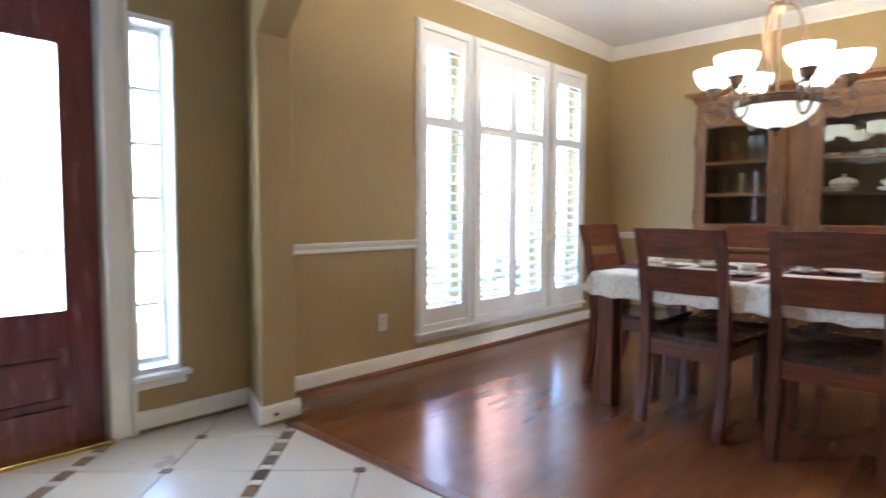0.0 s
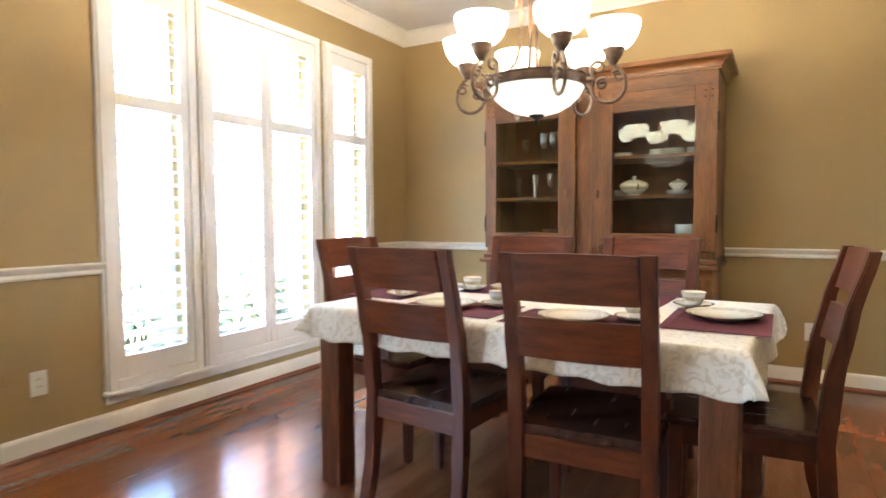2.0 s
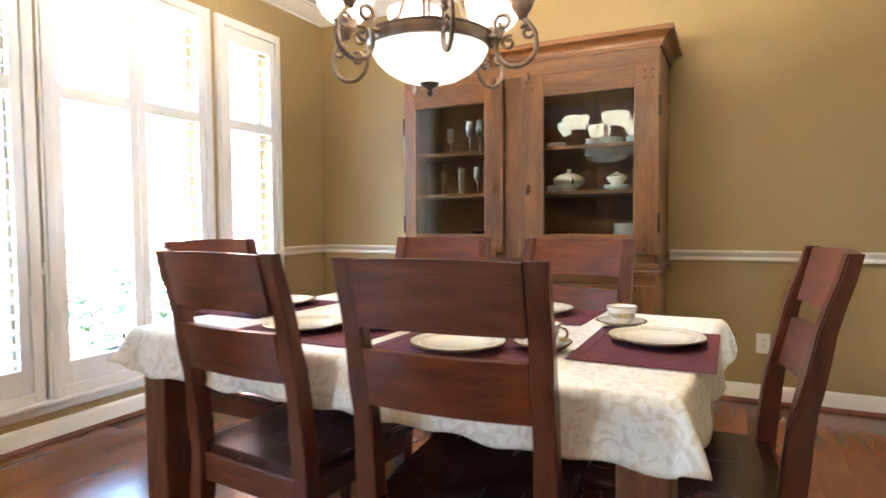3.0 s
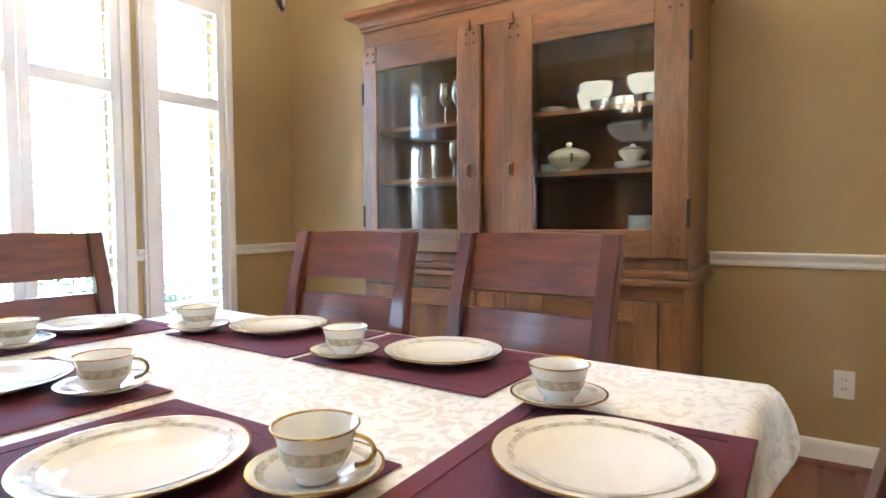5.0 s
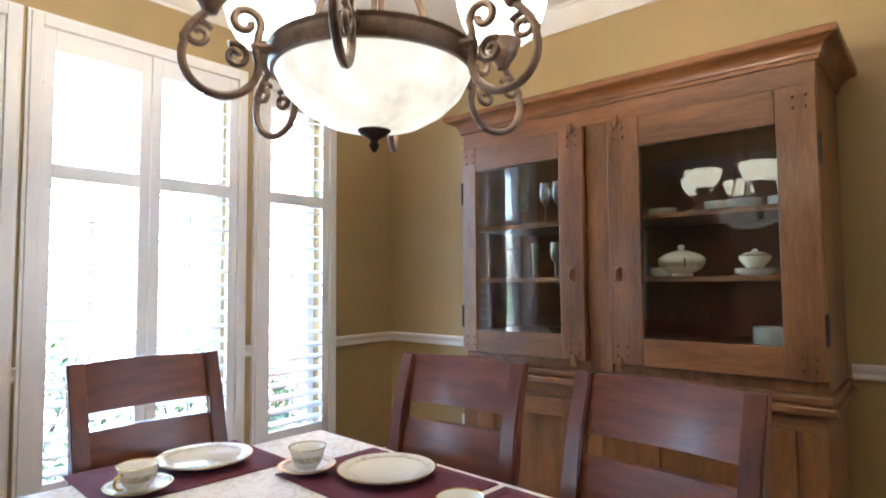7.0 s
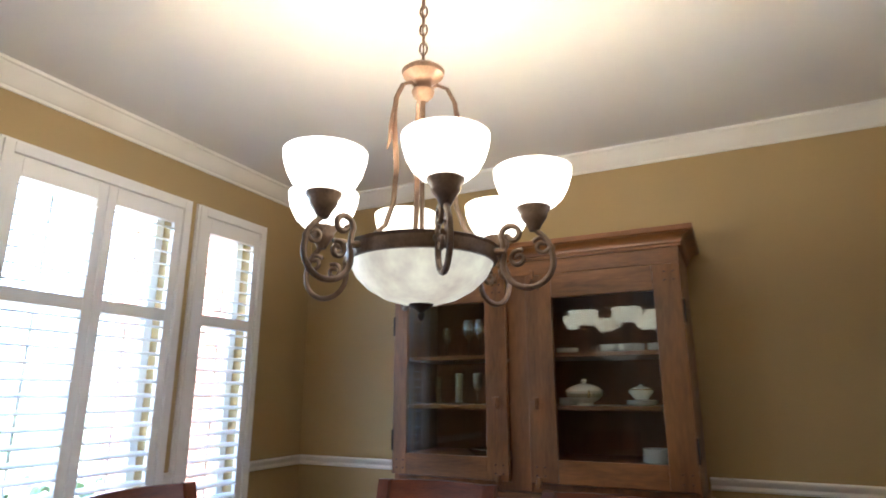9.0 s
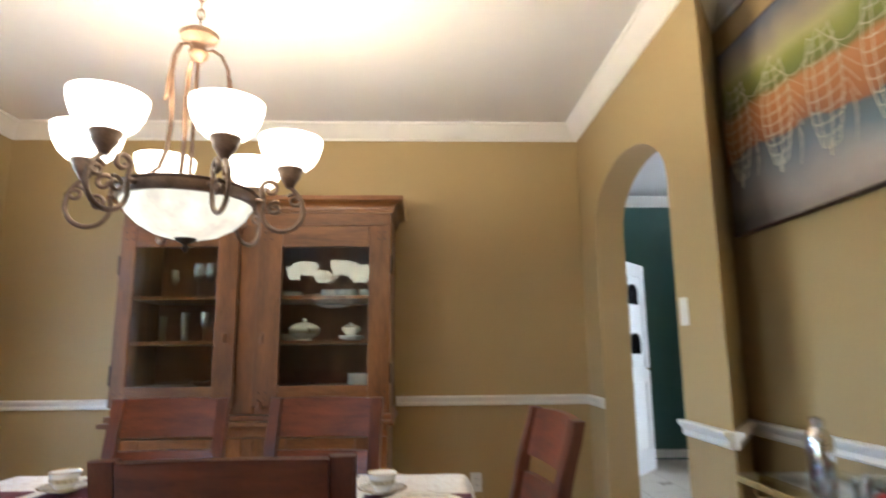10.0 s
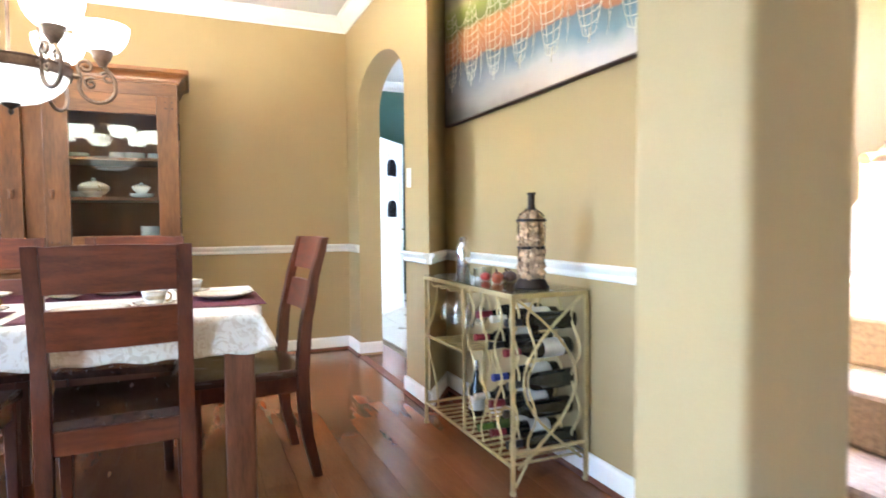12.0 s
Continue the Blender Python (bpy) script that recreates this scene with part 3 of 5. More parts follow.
sl = tagged(thing("window_4", "narrow white sidelight window with small panes", "window", (2.18, WY, 0)), "", "", "", "structure")
fr = bmesh.new()
for q in ((0.0, 0.012, 0.29, 2.0), (0.193, 0.205, 0.29, 2.0), (0.012, 0.193, 1.975, 2.0), (0.012, 0.193, 0.29, 0.31)):
    box(fr, q[0], q[1], 0.0, 0.13, q[2], q[3])
for q in ((0.012, 0.03, 0.31, 1.975), (0.175, 0.193, 0.31, 1.975), (0.03, 0.175, 0.31, 0.335), (0.03, 0.175, 1.95, 1.975)):
    box(fr, q[0], q[1], 0.13, 0.17, q[2], q[3], 0.003)
part("window_frame", fr, SHUT, sl)
mu = bmesh.new()
for i in range(1, 6):
    z = 0.335 + i * 0.269
    box(mu, 0.03, 0.175, 0.143, 0.157, z - 0.008, z + 0.008)
part("muntin", mu, SHUT, sl)
p = part("pane", cube(0.03, 0.175, 0.148, 0.152, 0.335, 1.95), WINGLASS, sl)
p.visible_shadow = False
si = cube(-0.035, 0.24, -0.06, 0.13, 0.262, 0.288, 0.005)
box(si, -0.02, 0.225, -0.022, -0.001, 0.215, 0.261, 0.004)
part("window_sill", si, SHUT, sl, "white stool and apron")


# ---------- dining chairs ----------
def arc(x, y, depth, half):
    return x - depth * (1 - (y / half) ** 2)


def build_chair(group):
    th = thing("dining_chair", "dark reddish-brown wooden ladder-back dining chair at the table", "chair", (0, 0, 0), 0, group)
    # origin under the seat, front towards +x
    half = 0.222
    st = bmesh.new()
    n = 10
    top = [[st.verts.new((-0.215 + 0.445 * i / n, (-0.225 + 0.45 * j / n) * (1.0 - 0.06 * (n - i) / n), 0.462 - 0.012 * math.sin(math.pi * i / n) * math.sin(math.pi * j / n))) for j in range(n + 1)] for i in range(n + 1)]
    bot = [[st.verts.new((v.co.x, v.co.y, 0.432)) for v in r] for r in top]
    for i in range(n):
        for j in range(n):
            st.faces.new((top[i][j], top[i + 1][j], top[i + 1][j + 1], top[i][j + 1]))
            st.faces.new((bot[i][j + 1], bot[i + 1][j + 1], bot[i + 1][j], bot[i][j]))
    for i in range(n):
        st.faces.new((top[i][0], bot[i][0], bot[i + 1][0], top[i + 1][0]))
        st.faces.new((top[i + 1][n], bot[i + 1][n], bot[i][n], top[i][n]))
        st.faces.new((top[0][i], top[0][i + 1], bot[0][i + 1], bot[0][i]))
        st.faces.new((top[n][i + 1], top[n][i], bot[n][i], bot[n][i + 1]))
    part("seat", st, SEATWOOD, th, "dark dished wooden seat", True)
    for s in (-1, 1):
        a = [(0.0, -0.265), (0.20, -0.222), (0.43, -0.208), (0.62, -0.224), (0.82, -0.262), (1.0, -0.312)]
        lg = bmesh.new()
        rows = []
        m = 18
        for i in range(m + 1):
            z = i / m
            for (za, xa), (zb, xb) in zip(a, a[1:]):
                if za <= z <= zb + 1e-6:
                    f = (z - za) / (zb - za)
                    f = f * f * (3 - 2 * f) * 0.35 + f * 0.65
                    x = xa + (xb - xa) * f
                    break
            d = 0.024 if 0.3 < z < 0.6 else (0.018 + 0.006 * min(1, z / 0.3) if z <= 0.3 else 0.024 - 0.009 * (z - 0.6) / 0.4)
            y0, y1 = s * (half + 0.0), s * (half - 0.046)
            rows.append([lg.verts.new(q) for q in ((x - d, y0, z), (x + d, y0, z), (x + d, y1, z), (x - d, y1, z))])
        for p, q in zip(rows, rows[1:]):
            for k in range(4):
                lg.faces.new((p[k], p[(k + 1) % 4], q[(k + 1) % 4], q[k]))
        lg.faces.new(rows[0]), lg.faces.new(rows[-1])
        bmesh.ops.bevel(lg, geom=[e for e in lg.edges if abs(e.verts[0].co.z - e.verts[1].co.z) > 0.02], offset=0.004, segments=2, affect="EDGES")
        part("back_leg", lg, CHAIRWOOD, th, "", True)
        fl = bmesh.new()
        y = s * (half - 0.026)
        v = [fl.verts.new((0.205 + dx * k, y + dy * k, z)) for z, k in ((0.0, 0.017), (0.43, 0.023)) for dx, dy in ((-1, -1), (1, -1), (1, 1), (-1, 1))]
        for q in ((3, 2, 1, 0), (4, 5, 6, 7), (0, 1, 5, 4), (1, 2, 6, 5), (2, 3, 7, 6), (3, 0, 4, 7)):
            fl.faces.new([v[i] for i in q])
        bmesh.ops.bevel(fl, geom=list(fl.edges), offset=0.003, segments=1, affect="EDGES")
        part("front_leg", fl, CHAIRWOOD, th)
        part("side_apron", cube(-0.19, 0.185, y - 0.011, y + 0.011, 0.365, 0.431, 0.003), CHAIRWOOD, th)
    part("front_apron", cube(0.194, 0.216, -half + 0.05, half - 0.05, 0.365, 0.431, 0.003), RAILWOOD, th)
    part("rear_apron", cube(-0.222, -0.2, -half + 0.046, half - 0.046, 0.355, 0.431, 0.003), RAILWOOD, th)

    def back_rail(z0, z1, name):
        rb = bmesh.new()
        n = 14
        rows = []
        for j in range(n + 1):
            y = -(half - 0.046) + 2 * (half - 0.046) * j / n
            c = []
            for z, t in ((z0, 0.011), (z1, 0.011), (z1, -0.011), (z0, -0.011)):
                lean = -0.224 - 0.088 * max(0, (z - 0.62) / 0.38) ** 1.1
                bow = -0.026 * (1 - (y / half) ** 2)
                c.append(rb.verts.new((lean + bow + t, y, z + (0.008 * (1 - (y / half) ** 2) if name == "top_rail" and z == z1 else 0))))
            rows.append(c)
        for p, q in zip(rows, rows[1:]):
            for k in range(4):
                rb.faces.new((p[k], p[(k + 1) % 4], q[(k + 1) % 4], q[k]))
        rb.faces.new(rows[0]), rb.faces.new(rows[-1])
        part(name, rb, RAILWOOD, th, "", True)

    back_rail(0.858, 0.994, "top_rail")
    back_rail(0.684, 0.808, "lower_rail")
    return th


CHAIRS = "chairs round the dining table"
chair = build_chair(CHAIRS)
chair.matrix_world = pose(4.25, 1.35, 0, 0, 0, 3)
copy_thing(chair, pose(4.297, 1.94, 0, 0, 0, -5))
copy_thing(chair, pose(4.98, 1.968, 0, 0, 0, 183.5))
copy_thing(chair, pose(4.938, 1.402, 0, 0, 0, 174.5))
copy_thing(chair, pose(4.568, 0.931, 0, 0, 0, 94.5))
copy_thing(chair, pose(4.70, 2.465, 0, 0, 0, 268))


# ---------- table, cloth and settings ----------
TX0, TX1, TY0, TY1, TZ = 4.105, 5.08, 0.88, 2.47, 0.742
tb = thing("dining_table", "brown wooden dining table with thick square legs", "table", ((TX0 + TX1) / 2, (TY0 + TY1) / 2, 0), -3)
HXT, HYT = (TX1 - TX0) / 2, (TY1 - TY0) / 2
part("tabletop", cube(-HXT, HXT, -HYT, HYT, TZ - 0.03, TZ, 0.005), TABLEWOOD, tb)
for sx in (-1, 1):
    for sy in (-1, 1):
        x, y = sx * (HXT - 0.065), sy * (HYT - 0.065)
        part("leg", cube(x - 0.05, x + 0.05, y - 0.05, y + 0.05, 0, TZ - 0.031, 0.006), TABLEWOOD, tb)
    part("side_apron", cube(sx * (HXT - 0.06) - 0.012, sx * (HXT - 0.06) + 0.012, -HYT + 0.116, HYT - 0.116, TZ - 0.12, TZ - 0.031, 0.003), TABLEWOOD, tb)
    part("end_apron", cube(-HXT + 0.116, HXT - 0.116, sx * (HYT - 0.06) - 0.012, sx * (HYT - 0.06) + 0.012, TZ - 0.12, TZ - 0.031, 0.003), TABLEWOOD, tb)


def tablecloth():
    bm = bmesh.new()
    hang, nx, ny = 0.135, 96, 150
    rows = []
    for i in range(nx + 1):
        row = []
        for j in range(ny + 1):
            u, v = (HXT + hang) * (2 * i / nx - 1), (HYT + hang) * (2 * j / ny - 1)
            dx, dy = max(0, abs(u) - HXT), max(0, abs(v) - HYT)
            d = (dx ** 7 + dy ** 7) ** (1 / 7)
            h2 = math.hypot(dx, dy) or 1
            x, y = max(-HXT, min(HXT, u)), max(-HYT, min(HYT, v))
            z = TZ + 0.004 + 0.0012 * noise.noise((u * 5, v * 5, 0))
            if d > 0:
                sx, sy = math.copysign(dx / h2, u), math.copysign(dy / h2, v)
                fold = 0.012 * math.sin(19 * (u if dy > dx else v) + 2.0 * math.sin(3 * v + u)) + 0.010 * noise.noise((u * 7, v * 7, 3))
                out = 0.010 * min(1, d / 0.02) + (d / hang) * (0.014 + fold) + (0.05 * min(dx, dy) / hang)
                x, y = x + sx * out, y + sy * out
                z -= max(0, d * (1 - 0.28 * min(dx, dy) / max(dx, dy)) - 0.004) * (1 + 0.03 * math.sin(40 * (u + v)) * (d / hang))
            row.append(bm.verts.new((x, y, z)))
        rows.append(row)
    for p, q in zip(rows, rows[1:]):
        for j in range(ny):
            bm.faces.new((p[j], q[j], q[j + 1], p[j + 1]))
    ob = part("tablecloth", bm, CLOTH, None, "", True)
    ob.data.set_sharp_from_angle(angle=radians(180))
    ob.matrix_world = tb.matrix_world.copy()
    so = ob.modifiers.new("thickness", "SOLIDIFY")
    so.thickness, so.offset = 0.0025, 1
    tagged(ob, "cream damask tablecloth with a faint floral weave", "tablecloth")


tablecloth()
TOP = TZ + 0.0085


def placemat(x, y, turn):
    th = thing("placemat", "burgundy woven placemat with a satin border on the tablecloth", "placemat", (x, y, TOP), turn, "placemats on the table")
    # 0.456 along x, 0.32 along y
    f = bmesh.new()
    n, m = 16, 12
    g = [[f.verts.new((-0.198 + 0.396 * i / n, -0.13 + 0.26 * j / m, 0.0025 + 0.0008 * noise.noise((i * 0.5 + x * 9, j * 0.5, y)))) for j in range(m + 1)] for i in range(n + 1)]
    for i in range(n):
        for j in range(m):
            f.faces.new((g[i][j], g[i + 1][j], g[i + 1][j + 1], g[i][j + 1]))
    part("field", f, MAT, th)
    h = bmesh.new()
    o, q = (0.228, 0.16), (0.196, 0.128)
    c = ((-1, -1), (1, -1), (1, 1), (-1, 1))
    lo = [h.verts.new((a * o[0], b * o[1], 0.0)) for a, b in c]
    up = [h.verts.new((a * (o[0] - 0.002), b * (o[1] - 0.002), 0.0022)) for a, b in c]
    inn = [h.verts.new((a * q[0], b * q[1], 0.0036)) for a, b in c]
    inb = [h.verts.new((a * q[0], b * q[1], 0.0)) for a, b in c]
    for k in range(4):
        l = (k + 1) % 4
        h.faces.new((lo[k], lo[l], up[l], up[k]))
        h.faces.new((up[k], up[l], inn[l], inn[k]))
        h.faces.new((inn[k], inn[l], inb[l], inb[k]))
        h.faces.new((inb[k], inb[l], lo[l], lo[k]))
    part("border", h, MATHEM, th)
    return th


def build_plate():
    th = thing("dinner_plate", "cream china dinner plate with a printed rim band and gilt edge", "plate", (0, 0, 0), 0, "plates on the table")
    part("plate_body", lathe([(0, 0.006), (0.070, 0.0055), (0.082, 0.010), (0.094, 0.015), (0.1195, 0.0205), (0.1210, 0.0195), (0.1195, 0.0175), (0.094, 0.0105), (0.078, 0.003), (0.066, 0.0), (0.060, 0.003), (0, 0.003)], 64), CHINA, th, "", True)
    part("printed_band", lathe([(0.0945, 0.01575), (0.1020, 0.0176), (0.1020, 0.0170), (0.0945, 0.01515)], 64), BAND, th, "grey-gold printed scroll band", True)
    sp = bmesh.new()
    outline = []
    for i in range(36):
        t = 2 * math.pi * i / 36
        rr = 0.0085 * (0.72 + 0.28 * math.cos(5 * t))
        x, y = 0.1045 + 0.8 * rr * math.cos(t), 1.6 * rr * math.sin(t)
        outline.append(sp.verts.new((x, y, 0.0166 + (x - 0.0945) * 0.22)))
    sp.faces.new(outline)
    spray = mesh("printed_spray", sp, BAND)
    for k in range(6):
        o = new("printed_spray", spray)
        o.parent, o.matrix_local = th, pose(0, 0, 0, 0, 0, 60 * k)
    part("gilt_edge", lathe([(0.1186, 0.0206), (0.1216, 0.0204), (0.1216, 0.0190), (0.1186, 0.0192)], 64), GILT, th, "gilt edge", True)
    return th


def scaled(profile, k):
    return [(r * k, z * k) for r, z in profile]


def build_saucer():
    th = thing("saucer", "cream china saucer with a gilt edge", "saucer", (0, 0, 0), 0, "saucers on the table")
    part("saucer_body", lathe(scaled([(0, 0.004), (0.024, 0.004), (0.028, 0.006), (0.050, 0.013), (0.068, 0.0185), (0.070, 0.018), (0.068, 0.016), (0.046, 0.0075), (0.026, 0.0), (0, 0.0012)], 1.04), 48), CHINA, th, "", True)
    part("printed_band", lathe(scaled([(0.052, 0.0142), (0.061, 0.0168), (0.061, 0.0163), (0.052, 0.0137)], 1.04), 48), BAND, th, "", True)
    part("gilt_edge", lathe(scaled([(0.067, 0.0189), (0.0704, 0.0187), (0.0704, 0.0175), (0.067, 0.0177)], 1.04), 48), GILT, th, "", True)
    return th


def build_cup():
    th = thing("teacup", "cream china teacup with a gilt handle on its saucer", "cup", (0, 0, 0), 0, "teacups on the table")
    part("cup_body", lathe(scaled([(0, 0.003), (0.019, 0.003), (0.021, 0.0), (0.023, 0.001), (0.022, 0.006), (0.031, 0.015), (0.038, 0.028), (0.0405, 0.042), (0.047, 0.058), (0.0485, 0.060), (0.0455, 0.058), (0.0385, 0.042), (0.036, 0.028), (0.029, 0.016), (0.018, 0.008), (0, 0.007)], 0.97), 48), CHINAW, th, "", True)
    part("printed_band", lathe(scaled([(0.0372, 0.026), (0.0394, 0.030), (0.0412, 0.041), (0.0408, 0.041), (0.0385, 0.030)], 0.97), 48), BAND, th, "printed band", True)
    part("gilt_edge", lathe(scaled([(0.0458, 0.0586), (0.0472, 0.0608), (0.0490, 0.0604), (0.0486, 0.0586)], 0.97), 48), GILT, th, "", True)
    pts = [(0.0418 + 0.021 * math.sin(a), 0, 0.0305 - 0.0165 * math.cos(a)) for a in [math.pi * k / 12 for k in range(0, 13)]]
    part("handle", tube(pts, [0.0036] * 13, 8, flat=0.7), GILT, th, "gilt loop handle", True)
    return th


plate, saucer, cup = build_plate(), build_saucer(), build_cup()
# mat x, y, turn; plate x, y; cup x, y; handle turn
SETTINGS = ((4.888, 1.455, 87, 4.895, 1.423, 4.80, 1.60, 60), (4.915, 1.93, 87, 4.933, 1.936, 4.825, 2.11, 70), (4.29, 1.43, 88, 4.27, 1.438, 4.352, 1.245, -62),
            (4.33, 1.93, 88, 4.32, 1.962, 4.413, 1.775, -35), (4.51, 1.012, 0, 4.54, 0.998, 4.735, 1.118, 40), (4.64, 2.39, -3, 4.698, 2.382, 4.493, 2.291, 200))
for k, (mx, my, mt, px, py, cx, cy, ct) in enumerate(SETTINGS):
    placemat(mx, my, mt)
    z = TOP + 0.0046
    if k == 0:
        plate.matrix_world, saucer.matrix_world, cup.matrix_world = pose(px, py, z), pose(cx, cy, z), pose(cx, cy, z + 0.0045, 0, 0, ct)
    else:
        copy_thing(plate, pose(px, py, z, 0, 0, 20 * k)), copy_thing(saucer, pose(cx, cy, z, 0, 0, 31 * k)), copy_thing(cup, pose(cx, cy, z + 0.0045, 0, 0, ct))


# ---------- chandelier ----------
CHX, CHY = 4.712, 1.743
ch = thing("chandelier", "bronze scroll-arm chandelier with six lit alabaster glass shades and a bowl", "chandelier", (CHX, CHY, 0))


def spiral(cx, cz, r0, r1, a0, a1, n=20):
    """Points of a spiral in the (radius, height) plane."""
    return [(cx + (r0 + (r1 - r0) * i / n) * math.cos(radians(a0 + (a1 - a0) * i / n)), cz + (r0 + (r1 - r0) * i / n) * math.sin(radians(a0 + (a1 - a0) * i / n))) for i in range(n + 1)]


part("ring", lathe([(0.186, 1.640), (0.204, 1.642), (0.208, 1.651), (0.205, 1.676), (0.210, 1.684), (0.200, 1.688), (0.188, 1.684)], 56), BRONZE, ch, "", True)
part("bowl", lathe([(0.0, 1.530), (0.05, 1.534), (0.10, 1.548), (0.145, 1.574), (0.178, 1.606), (0.196, 1.641), (0.191, 1.641), (0.172, 1.609), (0.14, 1.578), (0.098, 1.553), (0, 1.536)], 56), BOWL, ch, "glowing alabaster glass bowl", True)
part("finial", lathe([(0, 1.487), (0.006, 1.492), (0.011, 1.503), (0.007, 1.511), (0.012, 1.516), (0.026, 1.524), (0.034, 1.532), (0.032, 1.538), (0, 1.540)], 24), DARKIRON, ch, "dark turned finial", True)
part("hub", lathe([(0, 2.13), (0.016, 2.135), (0.030, 2.150), (0.034, 2.165), (0.024, 2.182), (0.024, 2.196), (0.030, 2.204), (0.060, 2.216), (0.064, 2.228), (0.050, 2.240), (0.018, 2.250), (0.008, 2.258), (0, 2.26)], 36), BRONZE, ch, "", True)
part("stem", tube([(0, 0, 1.60), (0, 0, 2.14)], 0.007, 10), BRONZE, ch, "", True)
for k in range(3):
    a = radians(38 + 120 * k)
    prof = [(0.02, 2.168), (0.045, 2.178), (0.075, 2.160), (0.098, 2.110), (0.104, 2.05), (0.098, 1.98), (0.092, 1.90), (0.100, 1.80), (0.125, 1.73), (0.17, 1.690), (0.19, 1.682)]
    part("cage_bar", tube([(r * math.cos(a), r * math.sin(a), z) for r, z in prof], 0.0085, 8, flat=0.6), BRONZE, ch, "", True)
    leaf = [(0.106, 2.08), (0.116, 2.02), (0.118, 1.97), (0.126, 1.945)]
    part("cage_leaf", tube([(r * math.cos(a), r * math.sin(a), z) for r, z in leaf], [0.006, 0.009, 0.008, 0.002], 8, flat=0.6), BRONZE, ch, "", True)
shade_me = mesh("shade", lathe([(0.036, 1.772), (0.056, 1.778), (0.075, 1.796), (0.089, 1.822), (0.098, 1.852), (0.100, 1.873), (0.097, 1.873), (0.094, 1.852), (0.085, 1.825), (0.071, 1.800), (0.054, 1.783), (0.034, 1.778)], 40), SHADE, True)
fit_me = mesh("shade_holder", lathe([(0, 1.710), (0.012, 1.712), (0.020, 1.728), (0.030, 1.742), (0.034, 1.750), (0.034, 1.757), (0.042, 1.768), (0.043, 1.777), (0.036, 1.779), (0, 1.777)], 28), BRONZE, True)
bulb_me = mesh("bulb", lathe([(0, 1.786), (0.012, 1.788), (0.014, 1.80), (0.022, 1.812), (0.024, 1.826), (0.018, 1.842), (0, 1.850)], 20), SHADE, True)
AR = 0.312
for k in range(6):
    a = radians(218 + 60 * k)
    c, s = math.cos(a), math.sin(a)
    for nm, me in (("shade", shade_me), ("shade_holder", fit_me), ("bulb", bulb_me)):
        o = new(nm, me)
        o.parent = ch
        o.matrix_local = Matrix.Translation((AR * c, AR * s, -0.070)) @ Matrix.Diagonal((1.04, 1.04, 1.04, 1))

    def radial(pr, r, flat=1.0):
        return tube([(q * c, q * s, z) for q, z in pr], r, 8, flat=flat)

    big = spiral(0.292, 1.628, 0.066, 0.064, 20, -200, 30) + spiral(0.252, 1.706, 0.030, 0.010, 215, -190, 24)
    arm = part("arm", radial([(AR, 1.718), (AR + 0.026, 1.690), (AR + 0.044, 1.66)] + big, 0.0078), BRONZE, ch, "", True)
    part("scroll", radial(spiral(0.330, 1.668, 0.026, 0.007, 150, -330, 26), 0.006), BRONZE, arm, "", True)
    part("scroll", radial(spiral(0.268, 1.640, 0.024, 0.006, 60, 520, 26), 0.006), BRONZE, arm, "", True)
    part("bracket", radial([(0.204, 1.664), (0.220, 1.662), (0.236, 1.662)], 0.010), BRONZE, arm, "", True)
    ld = bpy.data.lights.new("bulb_light", "POINT")
    ld.energy, ld.color, ld.shadow_soft_size = LAMP_WATTS, (1.0, 0.80, 0.56), 0.02
    lo = new("bulb_light", ld)
    lo.location = (CHX + AR * c, CHY + AR * s, 1.868)
link = mesh("chain_link", tube([(0.011 * math.cos(t), 0, 0.020 * math.sin(t)) for t in [2 * math.pi * i / 14 for i in range(15)]], 0.0032, 6), BRONZE, True)
z = 2.275
i = 0
while z < CZ - 0.03:
    o = new("chain_link", link)
    o.parent = ch
    o.matrix_local = pose(0, 0, z, 0, 0, 90 * (i % 2) + 20)
    z += 0.032
    i += 1
part("cord", tube([(0.004, 0, 2.255), (-0.004, 0.003, 2.45), (0.004, 0, CZ - 0.02)], 0.0025, 6), BRONZE, ch)
part("ceiling_rose", lathe([(0, CZ - 0.035), (0.012, CZ - 0.034), (0.05, CZ - 0.018), (0.062, CZ - 0.002), (0, CZ - 0.001)], 32), BRONZE, ch, "", True)


